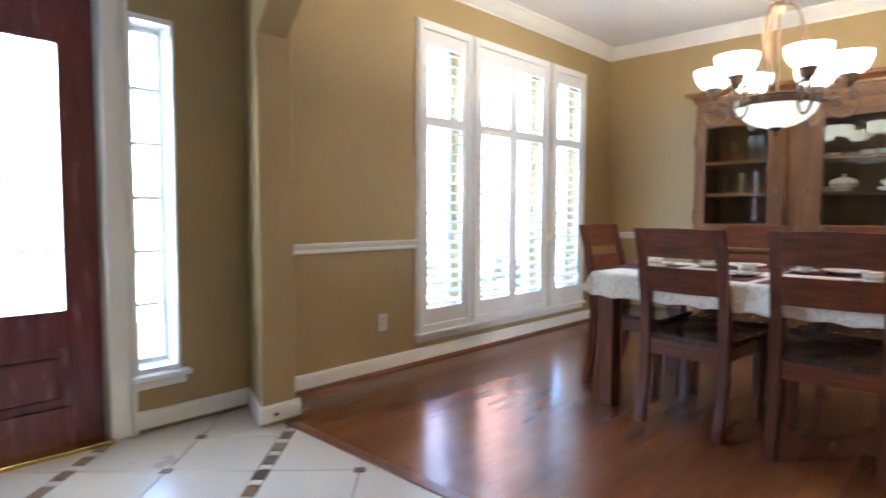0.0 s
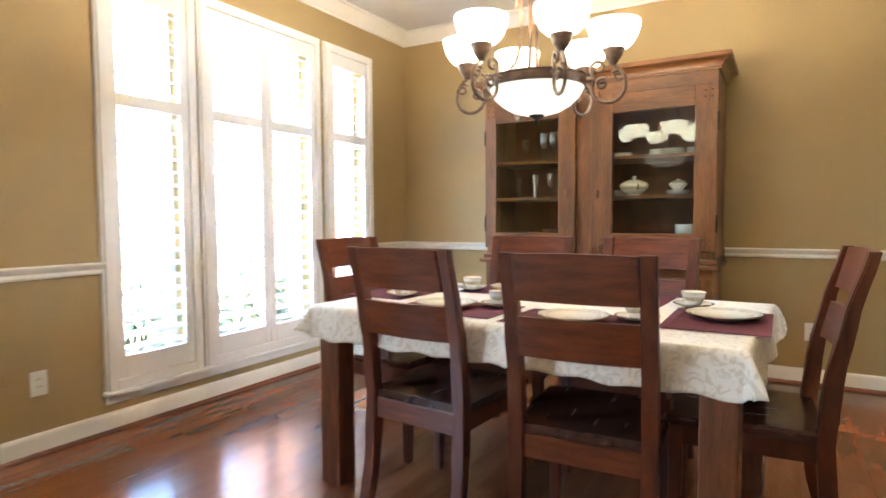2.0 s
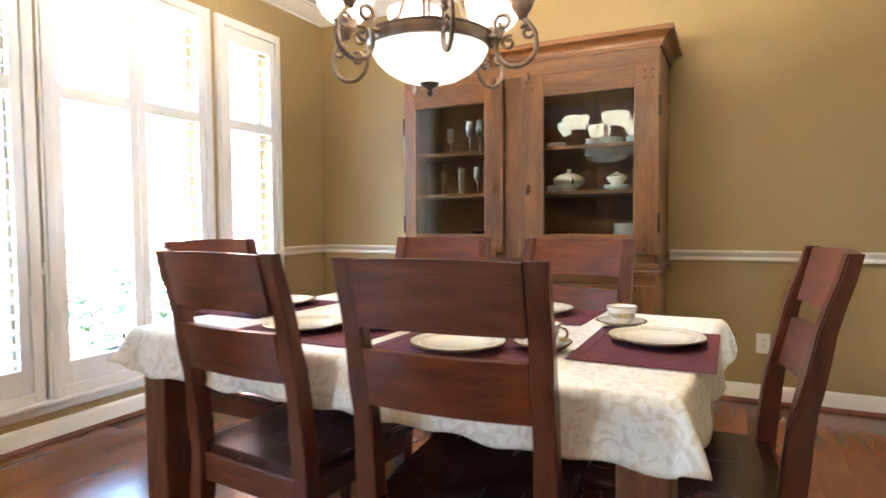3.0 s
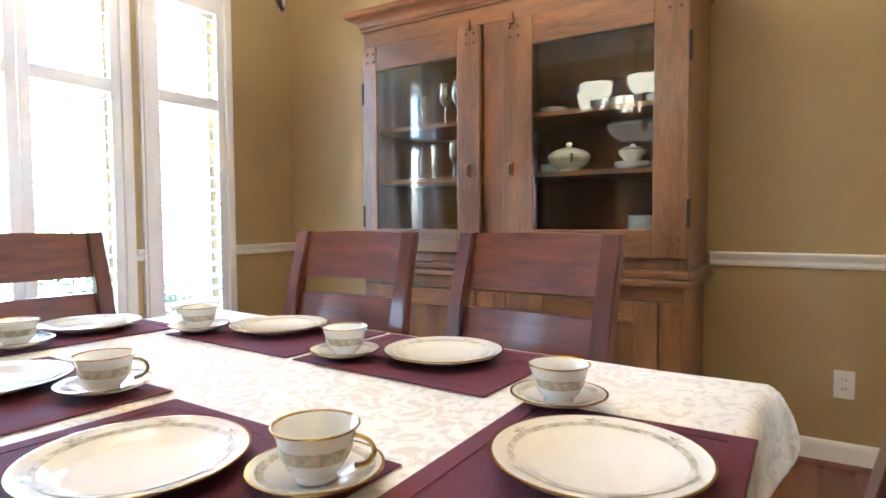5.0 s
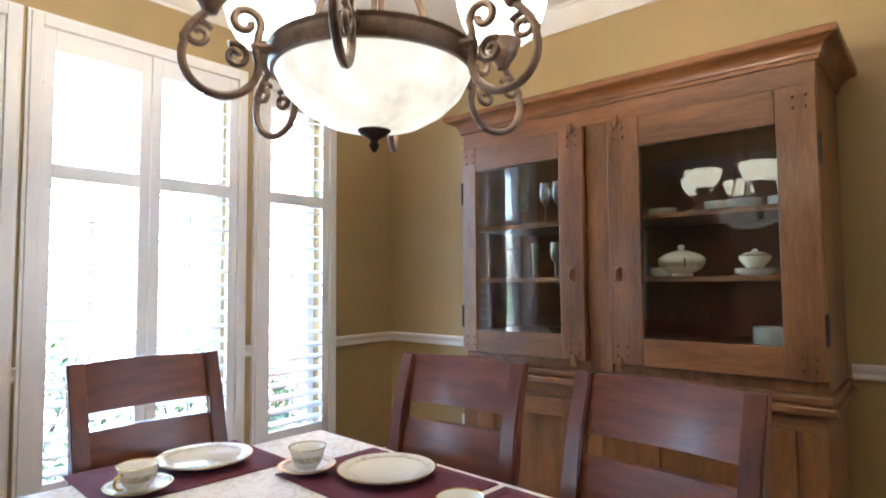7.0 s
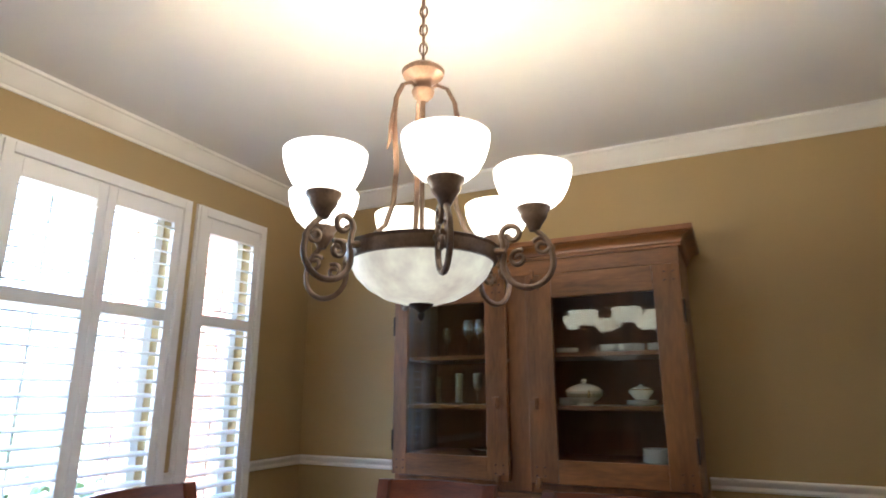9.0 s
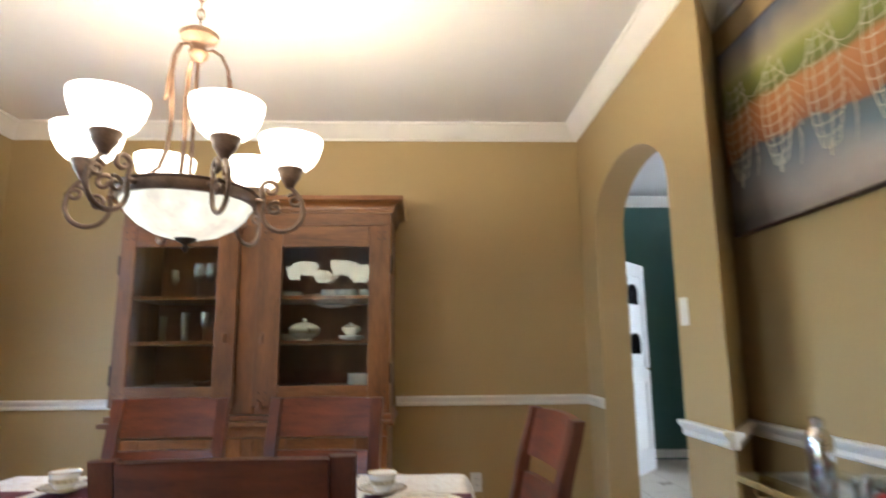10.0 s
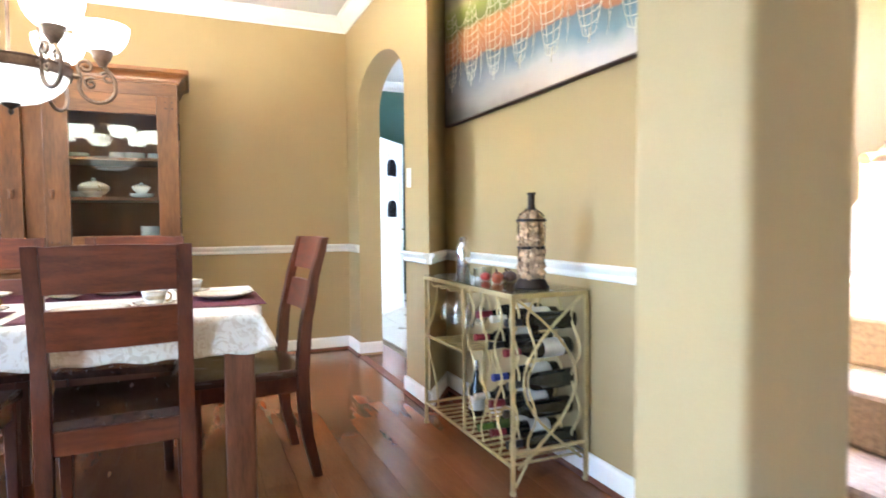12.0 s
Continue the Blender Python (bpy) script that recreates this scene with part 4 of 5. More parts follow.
# ---------- hutch ----------
def build_hutch():
    th = thing("hutch", "tall rustic brown wooden hutch with two glass doors", "hutch", (6.76, 1.957, 0))
    # local: front towards -x; y from -0.785 to 0.785
    F, H = -0.51, 0.776
    body = bmesh.new()
    box(body, F + 0.02, 0, -H, -H + 0.03, 0.835, 1.99, 0.003)
    box(body, F + 0.02, 0, H - 0.03, H, 0.835, 1.99, 0.003)
    box(body, F + 0.02, 0, -H + 0.03, H - 0.03, 1.95, 1.99)
    box(body, F + 0.02, 0, -H + 0.03, H - 0.03, 0.835, 0.875)
    part("upper_case", body, HUTCH, th)
    part("back_board", cube(-0.029, -0.012, -H + 0.03, H - 0.03, 0.876, 1.949), HUTCHIN, th, "dark wooden back")
    part("partition", cube(F + 0.024, -0.03, -0.012 + 0.04, 0.012 + 0.04, 0.981, 1.949), HUTCHIN, th)
    part("centre_stile", cube(F, F + 0.022, -0.012, 0.092, 0.84, 1.975, 0.003), HUTCH, th)
    part("frieze", cube(F - 0.002, F + 0.022, -H, H, 1.905, 1.985, 0.003), HUTCHH, th)
    part("bottom_board", cube(F + 0.024, -0.03, -H + 0.03, H - 0.03, 0.876, 0.980, 0.002), HUTCHIN, th)
    for z in (1.243, 1.505):
        part("shelf", cube(-0.44, -0.03, -H + 0.03, 0.028, z - 0.022, z, 0.002), HUTCHH, th)
        part("shelf", cube(-0.44, -0.03, 0.052, H - 0.03, z - 0.022, z, 0.002), HUTCHH, th)
    for y0, y1, ga, gb, hy in ((-H + 0.002, -0.014, -0.648, -0.150, -0.052), (0.094, H - 0.002, 0.212, 0.688, 0.15)):
        d = bmesh.new()
        x0, x1 = F - 0.014, F + 0.014
        z0, z1 = 0.882, 1.903
        dr = None
        a = box(bmesh.new(), x0, x1, y0, ga, z0, z1, 0.003)
        dr = part("door", a, HUTCH, th)
        part("stile", cube(x0, x1, gb, y1, z0, z1, 0.003), HUTCH, dr)
        part("rail", cube(x0 + 0.001, x1, ga + 0.0005, gb - 0.0005, 1.778, z1, 0.003), HUTCHH, dr)
        part("rail", cube(x0 + 0.001, x1, ga + 0.0005, gb - 0.0005, z0, 0.992, 0.003), HUTCHH, dr)
        pa = part("glass_pane", cube(F - 0.003, F + 0.001, ga - 0.005, gb + 0.005, 0.985, 1.785), PANE, dr, "clear glass")
        pl = bmesh.new()
        bmesh.ops.create_uvsphere(pl, u_segments=8, v_segments=4, radius=0.0055)
        peg = None
        for yy in (y0 + 0.03, y0 + 0.07, y1 - 0.03, y1 - 0.07):
            for zz in (1.865, 1.825, 0.915, 0.955):
                if peg is None:
                    peg = part("peg", pl, PEG, dr, "dark wooden peg")
                    again = peg
                else:
                    again = new("peg", peg.data)
                    again.parent = dr
                again.location = (x0, yy, zz)
        latch = cube(x0 - 0.012, x0 - 0.001, hy - 0.012, hy + 0.012, 1.225, 1.285, 0.004)
        box(latch, x0 - 0.028, x0 - 0.012, hy - 0.006, hy + 0.006, 1.235, 1.275, 0.003)
        box(latch, x0 - 0.026, x0 - 0.01, hy - 0.016, hy + 0.016, 1.272, 1.284, 0.003)
        part("latch", latch, HUTCHH, dr, "brown wooden turn latch")
        for zz in (1.875, 0.86):
            part("catch", cube(x0 - 0.02, x0 - 0.001, hy - 0.014, hy + 0.008, zz, zz + 0.05, 0.005), HUTCH, dr, "small wooden turn catch")
        if y0 > 0:
            # this door does not close fully
            dr.matrix_local = Matrix.Translation((x1, y1, 0)) @ Matrix.Rotation(radians(-1.4), 4, "Z") @ Matrix.Translation((-x1, -y1, 0))
        ho = y0 - 0.002 if y0 < 0 else y1 + 0.002
        for zz in (1.0, 1.62):
            part("hinge", cube(x0 - 0.004, x0 + 0.02, ho - 0.008, ho + 0.004, zz, zz + 0.11, 0.003), DARKIRON, dr, "dark iron hinge")
    cor = bmesh.new()
    prof = [(0.0, 1.984), (0.012, 1.984), (0.012, 1.998), (0.018, 2.002)] + [(0.018 + 0.050 * (1 - math.cos(math.pi / 2 * i / 6)), 2.002 + 0.042 * math.sin(math.pi / 2 * i / 6)) for i in range(1, 7)] + [(0.070, 2.046), (0.074, 2.050), (0.074, 2.070), (0.070, 2.074)]
    loops = [[cor.verts.new(q) for q in ((F - o, -H - o, z), (0, -H - o, z), (0, H + o, z), (F - o, H + o, z))] for o, z in prof]
    for p, q in zip(loops, loops[1:]):
        for k in range(4):
            cor.faces.new((p[k], p[(k + 1) % 4], q[(k + 1) % 4], q[k]))
    cor.faces.new(loops[-1]), cor.faces.new(list(reversed(loops[0])))
    part("cornice", cor, HUTCHH, th, "stepped cornice")
    # base
    part("worktop", cube(F - 0.06, 0, -H - 0.025, H + 0.025, 0.775, 0.802, 0.006), HUTCHH, th)
    mo = cube(F - 0.018, 0, -H - 0.012, H + 0.012, 0.802, 0.833, 0.006)
    part("waist_moulding", mo, HUTCHH, th)
    lb = bmesh.new()
    box(lb, F - 0.005, 0, -H + 0.01, -H + 0.04, 0.0, 0.775)
    box(lb, F - 0.005, 0, H - 0.04, H - 0.01, 0.0, 0.775)
    box(lb, F + 0.02, 0, -H + 0.04, H - 0.04, 0.09, 0.12)
    box(lb, -0.03, 0, -H + 0.04, H - 0.04, 0.12, 0.775)
    part("lower_case", lb, HUTCH, th)
    part("base_rail", cube(F - 0.022, F + 0.0, -H + 0.01, H - 0.01, 0.0, 0.115, 0.004), HUTCHH, th)
    part("top_rail", cube(F - 0.022, F + 0.0, -H + 0.01, H - 0.01, 0.715, 0.774, 0.004), HUTCHH, th)
    for a, b in ((-H + 0.01, -0.03), (0.03, H - 0.01)):
        ld = part("door", cube(F - 0.03, F - 0.006, a + 0.09, a + 0.18, 0.12, 0.712, 0.003), HUTCH, th)
        part("stile", cube(F - 0.03, F - 0.006, b - 0.18, b - 0.09, 0.12, 0.712, 0.003), HUTCH, ld)
        part("rail", cube(F - 0.029, F - 0.006, a + 0.181, b - 0.181, 0.63, 0.712, 0.003), HUTCHH, ld)
        part("rail", cube(F - 0.029, F - 0.006, a + 0.181, b - 0.181, 0.12, 0.20, 0.003), HUTCHH, ld)
        part("panel", cube(F - 0.018, F - 0.008, a + 0.178, b - 0.178, 0.195, 0.635, 0.006), HUTCH, ld)
        for yy in (a + 0.045, b - 0.045):
            part("post", cube(F - 0.024, F - 0.004, yy - 0.044, yy + 0.044, 0.116, 0.714, 0.003), HUTCH, th)
    part("post", cube(F - 0.024, F - 0.004, -0.03, 0.03, 0.116, 0.714, 0.003), HUTCH, th)


build_hutch()


# ---------- things in the hutch ----------
def wine_glass(x, y, z, h=0.19):
    k = h / 0.19
    th = thing("wine_glass", "clear stemmed wine glass on the hutch shelf", "glass", (x, y, z), 0, "glassware in the hutch")
    part("glass_body", lathe([(0, 0.0), (0.030 * k, 0.0), (0.030 * k, 0.002), (0.004, 0.008), (0.0035, 0.08 * k), (0.012, 0.088 * k), (0.028 * k, 0.11 * k), (0.031 * k, 0.14 * k), (0.025 * k, h), (0.024 * k, h), (0.0295 * k, 0.14 * k), (0.026 * k, 0.112 * k), (0.008, 0.092 * k), (0, 0.091 * k)], 20), CLEAR, th, "", True)


def tumbler(x, y, z, h=0.13, r=0.026):
    th = thing("tumbler", "clear straight drinking glass on the hutch shelf", "glass", (x, y, z), 0, "glassware in the hutch")
    part("glass_body", lathe([(0, 0), (r * 0.75, 0), (r, h), (r - 0.002, h), (r * 0.72, 0.008), (0, 0.008)], 20), CLEAR, th, "", True)


def bowl_stack(x, y, z, r, count, name, label, cat):
    th = thing(name, label, cat, (x, y, z))
    for i in range(count):
        part("dish", lathe([(0, 0.003), (r * 0.5, 0.002), (r * 0.55, 0), (r * 0.95, 0.011), (r, 0.016), (r * 0.97, 0.017), (r * 0.6, 0.006), (0, 0.006)], 28, (0, 0, i * 0.0105)), CHINAW, th, "", True)


S1, S2, S0 = 1.243, 1.505, 0.981
for y in (2.33, 2.26):
    wine_glass(6.38, y, S2, 0.20)
wine_glass(6.45, 2.50, S2, 0.17), wine_glass(6.44, 2.12, S2, 0.16)
for x, y, h in ((6.42, 2.54, 0.15), (6.40, 2.40, 0.17), (6.36, 2.16, 0.16), (6.42, 2.20, 0.16)):
    tumbler(x, y, S1, h)
wine_glass(6.38, 2.28, S1, 0.17)
pt = thing("platter", "oval silver platter lying in the hutch", "platter", (6.40, 2.24, S0), 0)
pb = lathe([(0, 0.006), (0.07, 0.006), (0.085, 0.018), (0.115, 0.026), (0.118, 0.024), (0.088, 0.012), (0.07, 0), (0, 0)], 40)
bmesh.ops.scale(pb, verts=pb.verts, vec=(0.75, 1.0, 1.4))
part("dish", pb, SILVER, pt, "", True)
tu = thing("tureen", "cream china tureen with a domed lid and gilt bands", "tureen", (6.40, 1.70, S1), 25)
part("bowl", lathe([(0, 0), (0.045, 0), (0.042, 0.012), (0.075, 0.030), (0.090, 0.055), (0.093, 0.068), (0, 0.068)], 36), CHINA, tu, "", True)
part("printed_band", lathe([(0.0815, 0.040), (0.0915, 0.058), (0.0925, 0.057), (0.083, 0.039)], 36), BAND, tu, "", True)
part("lid", lathe([(0.094, 0.069), (0.092, 0.075), (0.070, 0.092), (0.035, 0.104), (0.012, 0.108), (0.010, 0.115), (0.016, 0.122), (0.010, 0.130), (0, 0.132)], 36), CHINA, tu, "domed lid with a knob", True)
for s in (-1, 1):
    part("handle", tube([(s * (0.088 + 0.024 * math.sin(t)), 0.0, 0.055 + 0.016 * math.cos(t)) for t in [math.pi * i / 8 for i in range(9)]], 0.005, 8), GILT, tu, "", True)
bowl_stack(6.38, 1.42, S1, 0.075, 2, "dish_stack", "cream china dishes stacked on the hutch shelf", "dishes")
gb = thing("gravy_boat", "cream china covered dish with a gilt rim", "dish", (6.38, 1.42, S1 + 0.03), 0)
part("bowl", lathe([(0, 0), (0.03, 0), (0.055, 0.03), (0.058, 0.046), (0.035, 0.058), (0.012, 0.062), (0.010, 0.070), (0, 0.074)], 28), CHINA, gb, "", True)
part("gilt_edge", lathe([(0.0575, 0.044), (0.0600, 0.046), (0.0575, 0.048)], 28), GILT, gb, "", True)
for y, r, c in ((1.78, 0.06, 2), (1.56, 0.05, 3), (1.46, 0.07, 3), (1.33, 0.05, 3)):
    bowl_stack(6.42, y, S2, r, c, "bowl_stack", "white china bowls stacked on the top hutch shelf", "bowls")
bowl_stack(6.42, 1.79, S1, 0.05, 3, "saucer_stack", "cream china saucers stacked on the hutch shelf", "saucers")
bowl_stack(6.36, 1.372, S0, 0.062, 6, "bowl_stack", "tall stack of white china bowls in the hutch", "bowls")


# ---------- wine rack and what stands on it ----------
RX0, RX1, RYB, RYF, RZ = 3.875, 4.795, -0.352, 0.005, 0.785
rk = thing("wine_rack", "champagne metal wine rack table with a glass top", "wine rack", (RX0, RYB, 0))
RL, RD = RX1 - RX0, RYF - RYB
for x in (0.008, RL - 0.008):
    for y in (0.008, RD - 0.008):
        pst = part("post", cube(x - 0.008, x + 0.008, y - 0.008, y + 0.008, 0.02, RZ - 0.006, 0.002), GOLD, rk)
        part("foot", lathe([(0, 0), (0.012, 0.001), (0.014, 0.010), (0.008, 0.020), (0, 0.021)], 16, (x, y, 0)), GOLD, rk, "", True)
MIDX = 0.445
for y in (0.008, RD - 0.008):
    part("post", cube(MIDX - 0.007, MIDX + 0.007, y - 0.007, y + 0.007, 0.11, RZ - 0.02, 0.002), GOLD, rk)
tf = bmesh.new()
for q in ((0, RL, 0, 0.016), (0, RL, RD - 0.016, RD), (0, 0.016, 0.016, RD - 0.016), (RL - 0.016, RL, 0.016, RD - 0.016)):
    box(tf, q[0], q[1], q[2], q[3], RZ - 0.022, RZ - 0.004, 0.002)
part("top_frame", tf, GOLD, rk)
part("glass_top", cube(0.004, RL - 0.004, 0.004, RD - 0.004, RZ - 0.003, RZ + 0.003), WINGLASS, rk, "clear glass top")
for z, x0 in ((0.11, 0.0), (0.47, MIDX)):
    for y in (0.008, RD - 0.008):
        part("rail", cube(x0 + 0.016, RL - 0.016, y - 0.006, y + 0.006, z - 0.006, z + 0.006, 0.002), GOLD, rk)
    for i in range(7 if z > 0.3 else 15):
        x = x0 + 0.03 + i * 0.056
        if x < RL - 0.03:
            part("slat", cube(x - 0.006, x + 0.006, 0.014, RD - 0.014, z - 0.003, z + 0.003), GOLD, rk)
for i in range(4):
    x = MIDX + 0.06 + i * 0.10
    part("glass_hanger", tube([(x, 0.02, RZ - 0.05), (x, RD - 0.01, RZ - 0.05), (x, RD + 0.002, RZ - 0.03)], 0.004, 6), GOLD, rk)
# scrolled braces
for y in (0.004, RD - 0.004):
    part("brace", tube([(RL - 0.02 - 0.16 * math.sin(t) , y, 0.47 + 0.28 * (t / math.pi * 2) ) for t in [math.pi / 2 * i / 12 for i in range(13)]], 0.0045, 6), GOLD, rk)
    part("brace", tube([(RL - 0.02 - 0.16 * math.sin(t), y, 0.46 - 0.33 * (t / math.pi * 2)) for t in [math.pi / 2 * i / 12 for i in range(13)]], 0.0045, 6), GOLD, rk)
for s in (0, 1):
    part("side_brace", tube([(0.008, (0.03 + 0.27 * math.sin(t)) if s else (RD - 0.03 - 0.27 * math.sin(t)), 0.10 + 0.66 * t / math.pi) for t in [math.pi * i / 16 for i in range(17)]], 0.006, 6), GOLD, rk)
part("side_rail", cube(0.002, 0.014, 0.016, RD - 0.016, 0.155, 0.169, 0.002), GOLD, rk)
part("side_rail", cube(RL - 0.014, RL - 0.002, 0.016, RD - 0.016, 0.104, 0.116, 0.002), GOLD, rk)
foot_arc = [(0.008, RD - 0.02 - 0.1 * i / 10, 0.03 + 0.12 * math.sin(math.pi / 2 * i / 10)) for i in range(11)]
part("foot_brace", tube(foot_arc, 0.005, 6), GOLD, rk)
COLS = [0.082 + 0.125 * i for i in range(3)]
ROWS_Z = [0.165, 0.29, 0.415, 0.54, 0.655]
# wavy cradle wires in front of and behind the bottles
for y in (0.05, RD - 0.10, RD - 0.02):
    for c in range(4):
        x = 0.02 + 0.125 * c
        part("cradle_wire", tube([(x + 0.030 * math.sin(2 * math.pi * (z - 0.11) / 0.25 + (c % 2) * math.pi), y, z) for z in [0.115 + 0.645 * i / 48 for i in range(49)]], 0.0048, 6, flat=0.4), GOLD, rk, "", True)


def wine_bottle(glass, foil, label):
    th = thing("wine_bottle", "dark wine bottle lying in the metal rack", "bottle", (0, 0, 0), 0, "bottles in the wine rack")
    # axis along y, neck towards +y
    b = lathe([(0, 0.006), (0.030, 0), (0.0365, 0.004), (0.0375, 0.012), (0.0375, 0.175), (0.034, 0.196), (0.020, 0.218), (0.0145, 0.232), (0.0138, 0.300), (0.0155, 0.302), (0.0155, 0.312), (0, 0.312)], 22)
    f = lathe([(0.0148, 0.246), (0.0146, 0.299), (0.0164, 0.301), (0.0164, 0.3135), (0, 0.314)], 22)
    l = lathe([(0.0379, 0.045), (0.0379, 0.145)], 22)
    for nm, bm, mt, lb in (("glass_body", b, glass, ""), ("foil", f, foil, "coloured foil cap"), ("paper_label", l, PAPER, "pale paper label")):
        if nm == "paper_label" and not label:
            bm.free()
            continue
        bmesh.ops.rotate(bm, verts=bm.verts, matrix=Matrix.Rotation(radians(-90), 3, "X"))
        part(nm, bm, mt, th, lb, True)
    return th


kinds = [wine_bottle(WINE if i != 3 else WINEG, FOILS[i], i % 2 == 0 or i == 3) for i in range(5)]
used = set()
pick = [1, 0, 3, 1, 0, 4, 1, 2, 0, 1, 0, 1, 4, 0, 1, 2, 1, 0, 1, 3]
n = 0
for r, z in enumerate(ROWS_Z):
    for c, x in enumerate(COLS):
        if (r, c) == (2, 2):
            continue
        k = pick[n % len(pick)]
        n += 1
        m = pose(RX0 + x + (0.028 if r % 2 else 0.0), RYB + 0.02, z, random.uniform(-1, 3), random.uniform(0, 360), random.uniform(-2, 2))
        if k not in used:
            used.add(k)
            kinds[k].matrix_world = m
        else:
            copy_thing(kinds[k], m)
# bottles standing on the low shelf
sb = thing("spirit_bottle", "clear bottle with a steel pourer on the low shelf", "bottle", (RX0 + 0.62, RYB + 0.20, 0.114), 0)
part("glass_body", lathe([(0, 0), (0.036, 0), (0.038, 0.004), (0.038, 0.13), (0.014, 0.17), (0.013, 0.22), (0, 0.222)], 24), WINE, sb, "", True)
part("stopper", lathe([(0, 0.222), (0.015, 0.223), (0.018, 0.25), (0.012, 0.27), (0, 0.272)], 20), STEEL, sb, "", True)
part("paper_label", lathe([(0.0384, 0.03), (0.0384, 0.10)], 24), PAPER, sb, "", True)
for i in range(6):
    g = thing("hanging_glass", "clear wine glass hanging upside down in the rack", "glass", (RX0 + MIDX + 0.085 + 0.062 * i, RYB + RD - 0.07 - 0.1 * (i % 2), RZ - 0.052), 0, "hanging glasses")
    part("glass_body", lathe([(0, 0), (0.032, -0.001), (0.005, -0.006), (0.0035, -0.075), (0.020, -0.092), (0.033, -0.12), (0.030, -0.165), (0.029, -0.165), (0.0315, -0.12), (0.018, -0.094), (0, -0.088)], 20), CLEAR, g, "", True)

GT = RZ + 0.0035
ck = thing("cork_bottle", "tall bottle-shaped wire holder filled with wine corks", "cork holder", (3.985, -0.15, GT))
part("base", lathe([(0, 0), (0.070, 0), (0.072, 0.008), (0.066, 0.016), (0.058, 0.032), (0.052, 0.040), (0, 0.041)], 32), DARKIRON, ck, "dark metal base", True)
part("neck", lathe([(0.0, 0.318), (0.015, 0.318), (0.014, 0.378), (0.018, 0.380), (0.018, 0.387), (0, 0.387)], 20), DARKIRON, ck, "dark metal neck", True)
for z, r in ((0.16, 0.0535), (0.27, 0.0585)):
    part("hoop", lathe([(r, z), (r + 0.003, z + 0.001), (r + 0.003, z + 0.010), (r, z + 0.011)], 32), DARKIRON, ck, "", True)
for k in range(8):
    a = 2 * math.pi * k / 8
    part("wire", tube([(r * math.cos(a), r * math.sin(a), z) for r, z in ((0.054, 0.04), (0.053, 0.16), (0.058, 0.27), (0.048, 0.300), (0.018, 0.322))], 0.0018, 5), DARKIRON, ck)
cork_me = mesh("cork", lathe([(0, -0.022), (0.0105, -0.022), (0.0115, -0.020), (0.0115, 0.020), (0.0105, 0.022), (0, 0.022)], 9), CORK, True)
for i in range(260):
    z = 0.052 + 0.25 * random.random()
    rmax = 0.040 if z < 0.27 else 0.040 * (0.325 - z) / 0.055
    a = random.uniform(0, 2 * math.pi)
    r = rmax * (0.92 if i % 5 else 0.5)
    o = new("cork", cork_me)
    o.parent = ck
    o.matrix_local = pose(r * math.cos(a), r * math.sin(a), z, random.uniform(0, 180), random.uniform(0, 180), random.uniform(0, 180))
sh = thing("cocktail_shaker", "polished steel cocktail shaker on the glass top", "shaker", (4.515, -0.095, GT))
part("can", lathe([(0, 0), (0.030, 0), (0.033, 0.004), (0.036, 0.12), (0.034, 0.128), (0, 0.128)], 32), STEEL, sh, "", True)
part("lid", lathe([(0.035, 0.129), (0.034, 0.145), (0.022, 0.168), (0.018, 0.172), (0.019, 0.195), (0.012, 0.200), (0, 0.201)], 32), STEEL, sh, "", True)
for x, y in ((4.40, -0.12), (4.42, -0.04), (4.45, -0.19)):
    g = thing("shot_glass", "small clear shot glass on the glass top", "glass", (x, y, GT), 0, "shot glasses")
    part("glass_body", lathe([(0, 0), (0.020, 0), (0.025, 0.055), (0.023, 0.055), (0.018, 0.010), (0, 0.010)], 20), CLEAR, g, "", True)
for x, y, r, m, nm in ((4.27, -0.15, 0.027, ORANGE, "orange"), (4.20, -0.11, 0.026, ORANGE, "orange"), (4.33, -0.12, 0.024, RED, "red"), (4.29, -0.21, 0.026, BROWNORN, "brown"), (4.24, -0.20, 0.029, BROWNORN, "brown")):
    o = thing("ornamental_pumpkin", "small %s ribbed ornamental pumpkin on the glass top" % nm, "ornament", (x, y, GT), random.uniform(0, 90), "ornaments")
    pk = bmesh.new()
    bmesh.ops.create_uvsphere(pk, u_segments=32, v_segments=14, radius=r)
    for v in pk.verts:
        a = math.atan2(v.co.y, v.co.x)
        f = 1 - 0.09 * abs(math.sin(4 * a))
        v.co = Vector((v.co.x * f, v.co.y * f, v.co.z * 0.85 + r * 0.85))
    part("body", pk, m, o, "", True)
    part("stalk", tube([(0, 0, r * 1.6), (0.004, 0, r * 1.85), (0.012, 0.002, r * 2.1)], [0.005, 0.0035, 0.003], 6), BROWNORN, o)


# ---------- picture ----------
PX0, PX1, PZ0, PZ1 = 3.467, 5.27, 1.642, 2.47
pic = thing("painting", "large unframed canvas of nets hung over an orange bank", "painting", ((PX0 + PX1) / 2, RY, PZ0))
PW = PX1 - PX0
part("canvas", cube(-PW / 2 + 0.003, PW / 2 - 0.003, 0.004, 0.036, 0.003, PZ1 - PZ0 - 0.003, 0.002), PAINT, pic)
ed = bmesh.new()
for q in ((-PW / 2, PW / 2, 0, 0.006), (-PW / 2, PW / 2, PZ1 - PZ0 - 0.006, PZ1 - PZ0), (-PW / 2, -PW / 2 + 0.006, 0.006, PZ1 - PZ0 - 0.006), (PW / 2 - 0.006, PW / 2, 0.006, PZ1 - PZ0 - 0.006)):
    box(ed, q[0], q[1], 0.003, 0.038, q[2], q[3])
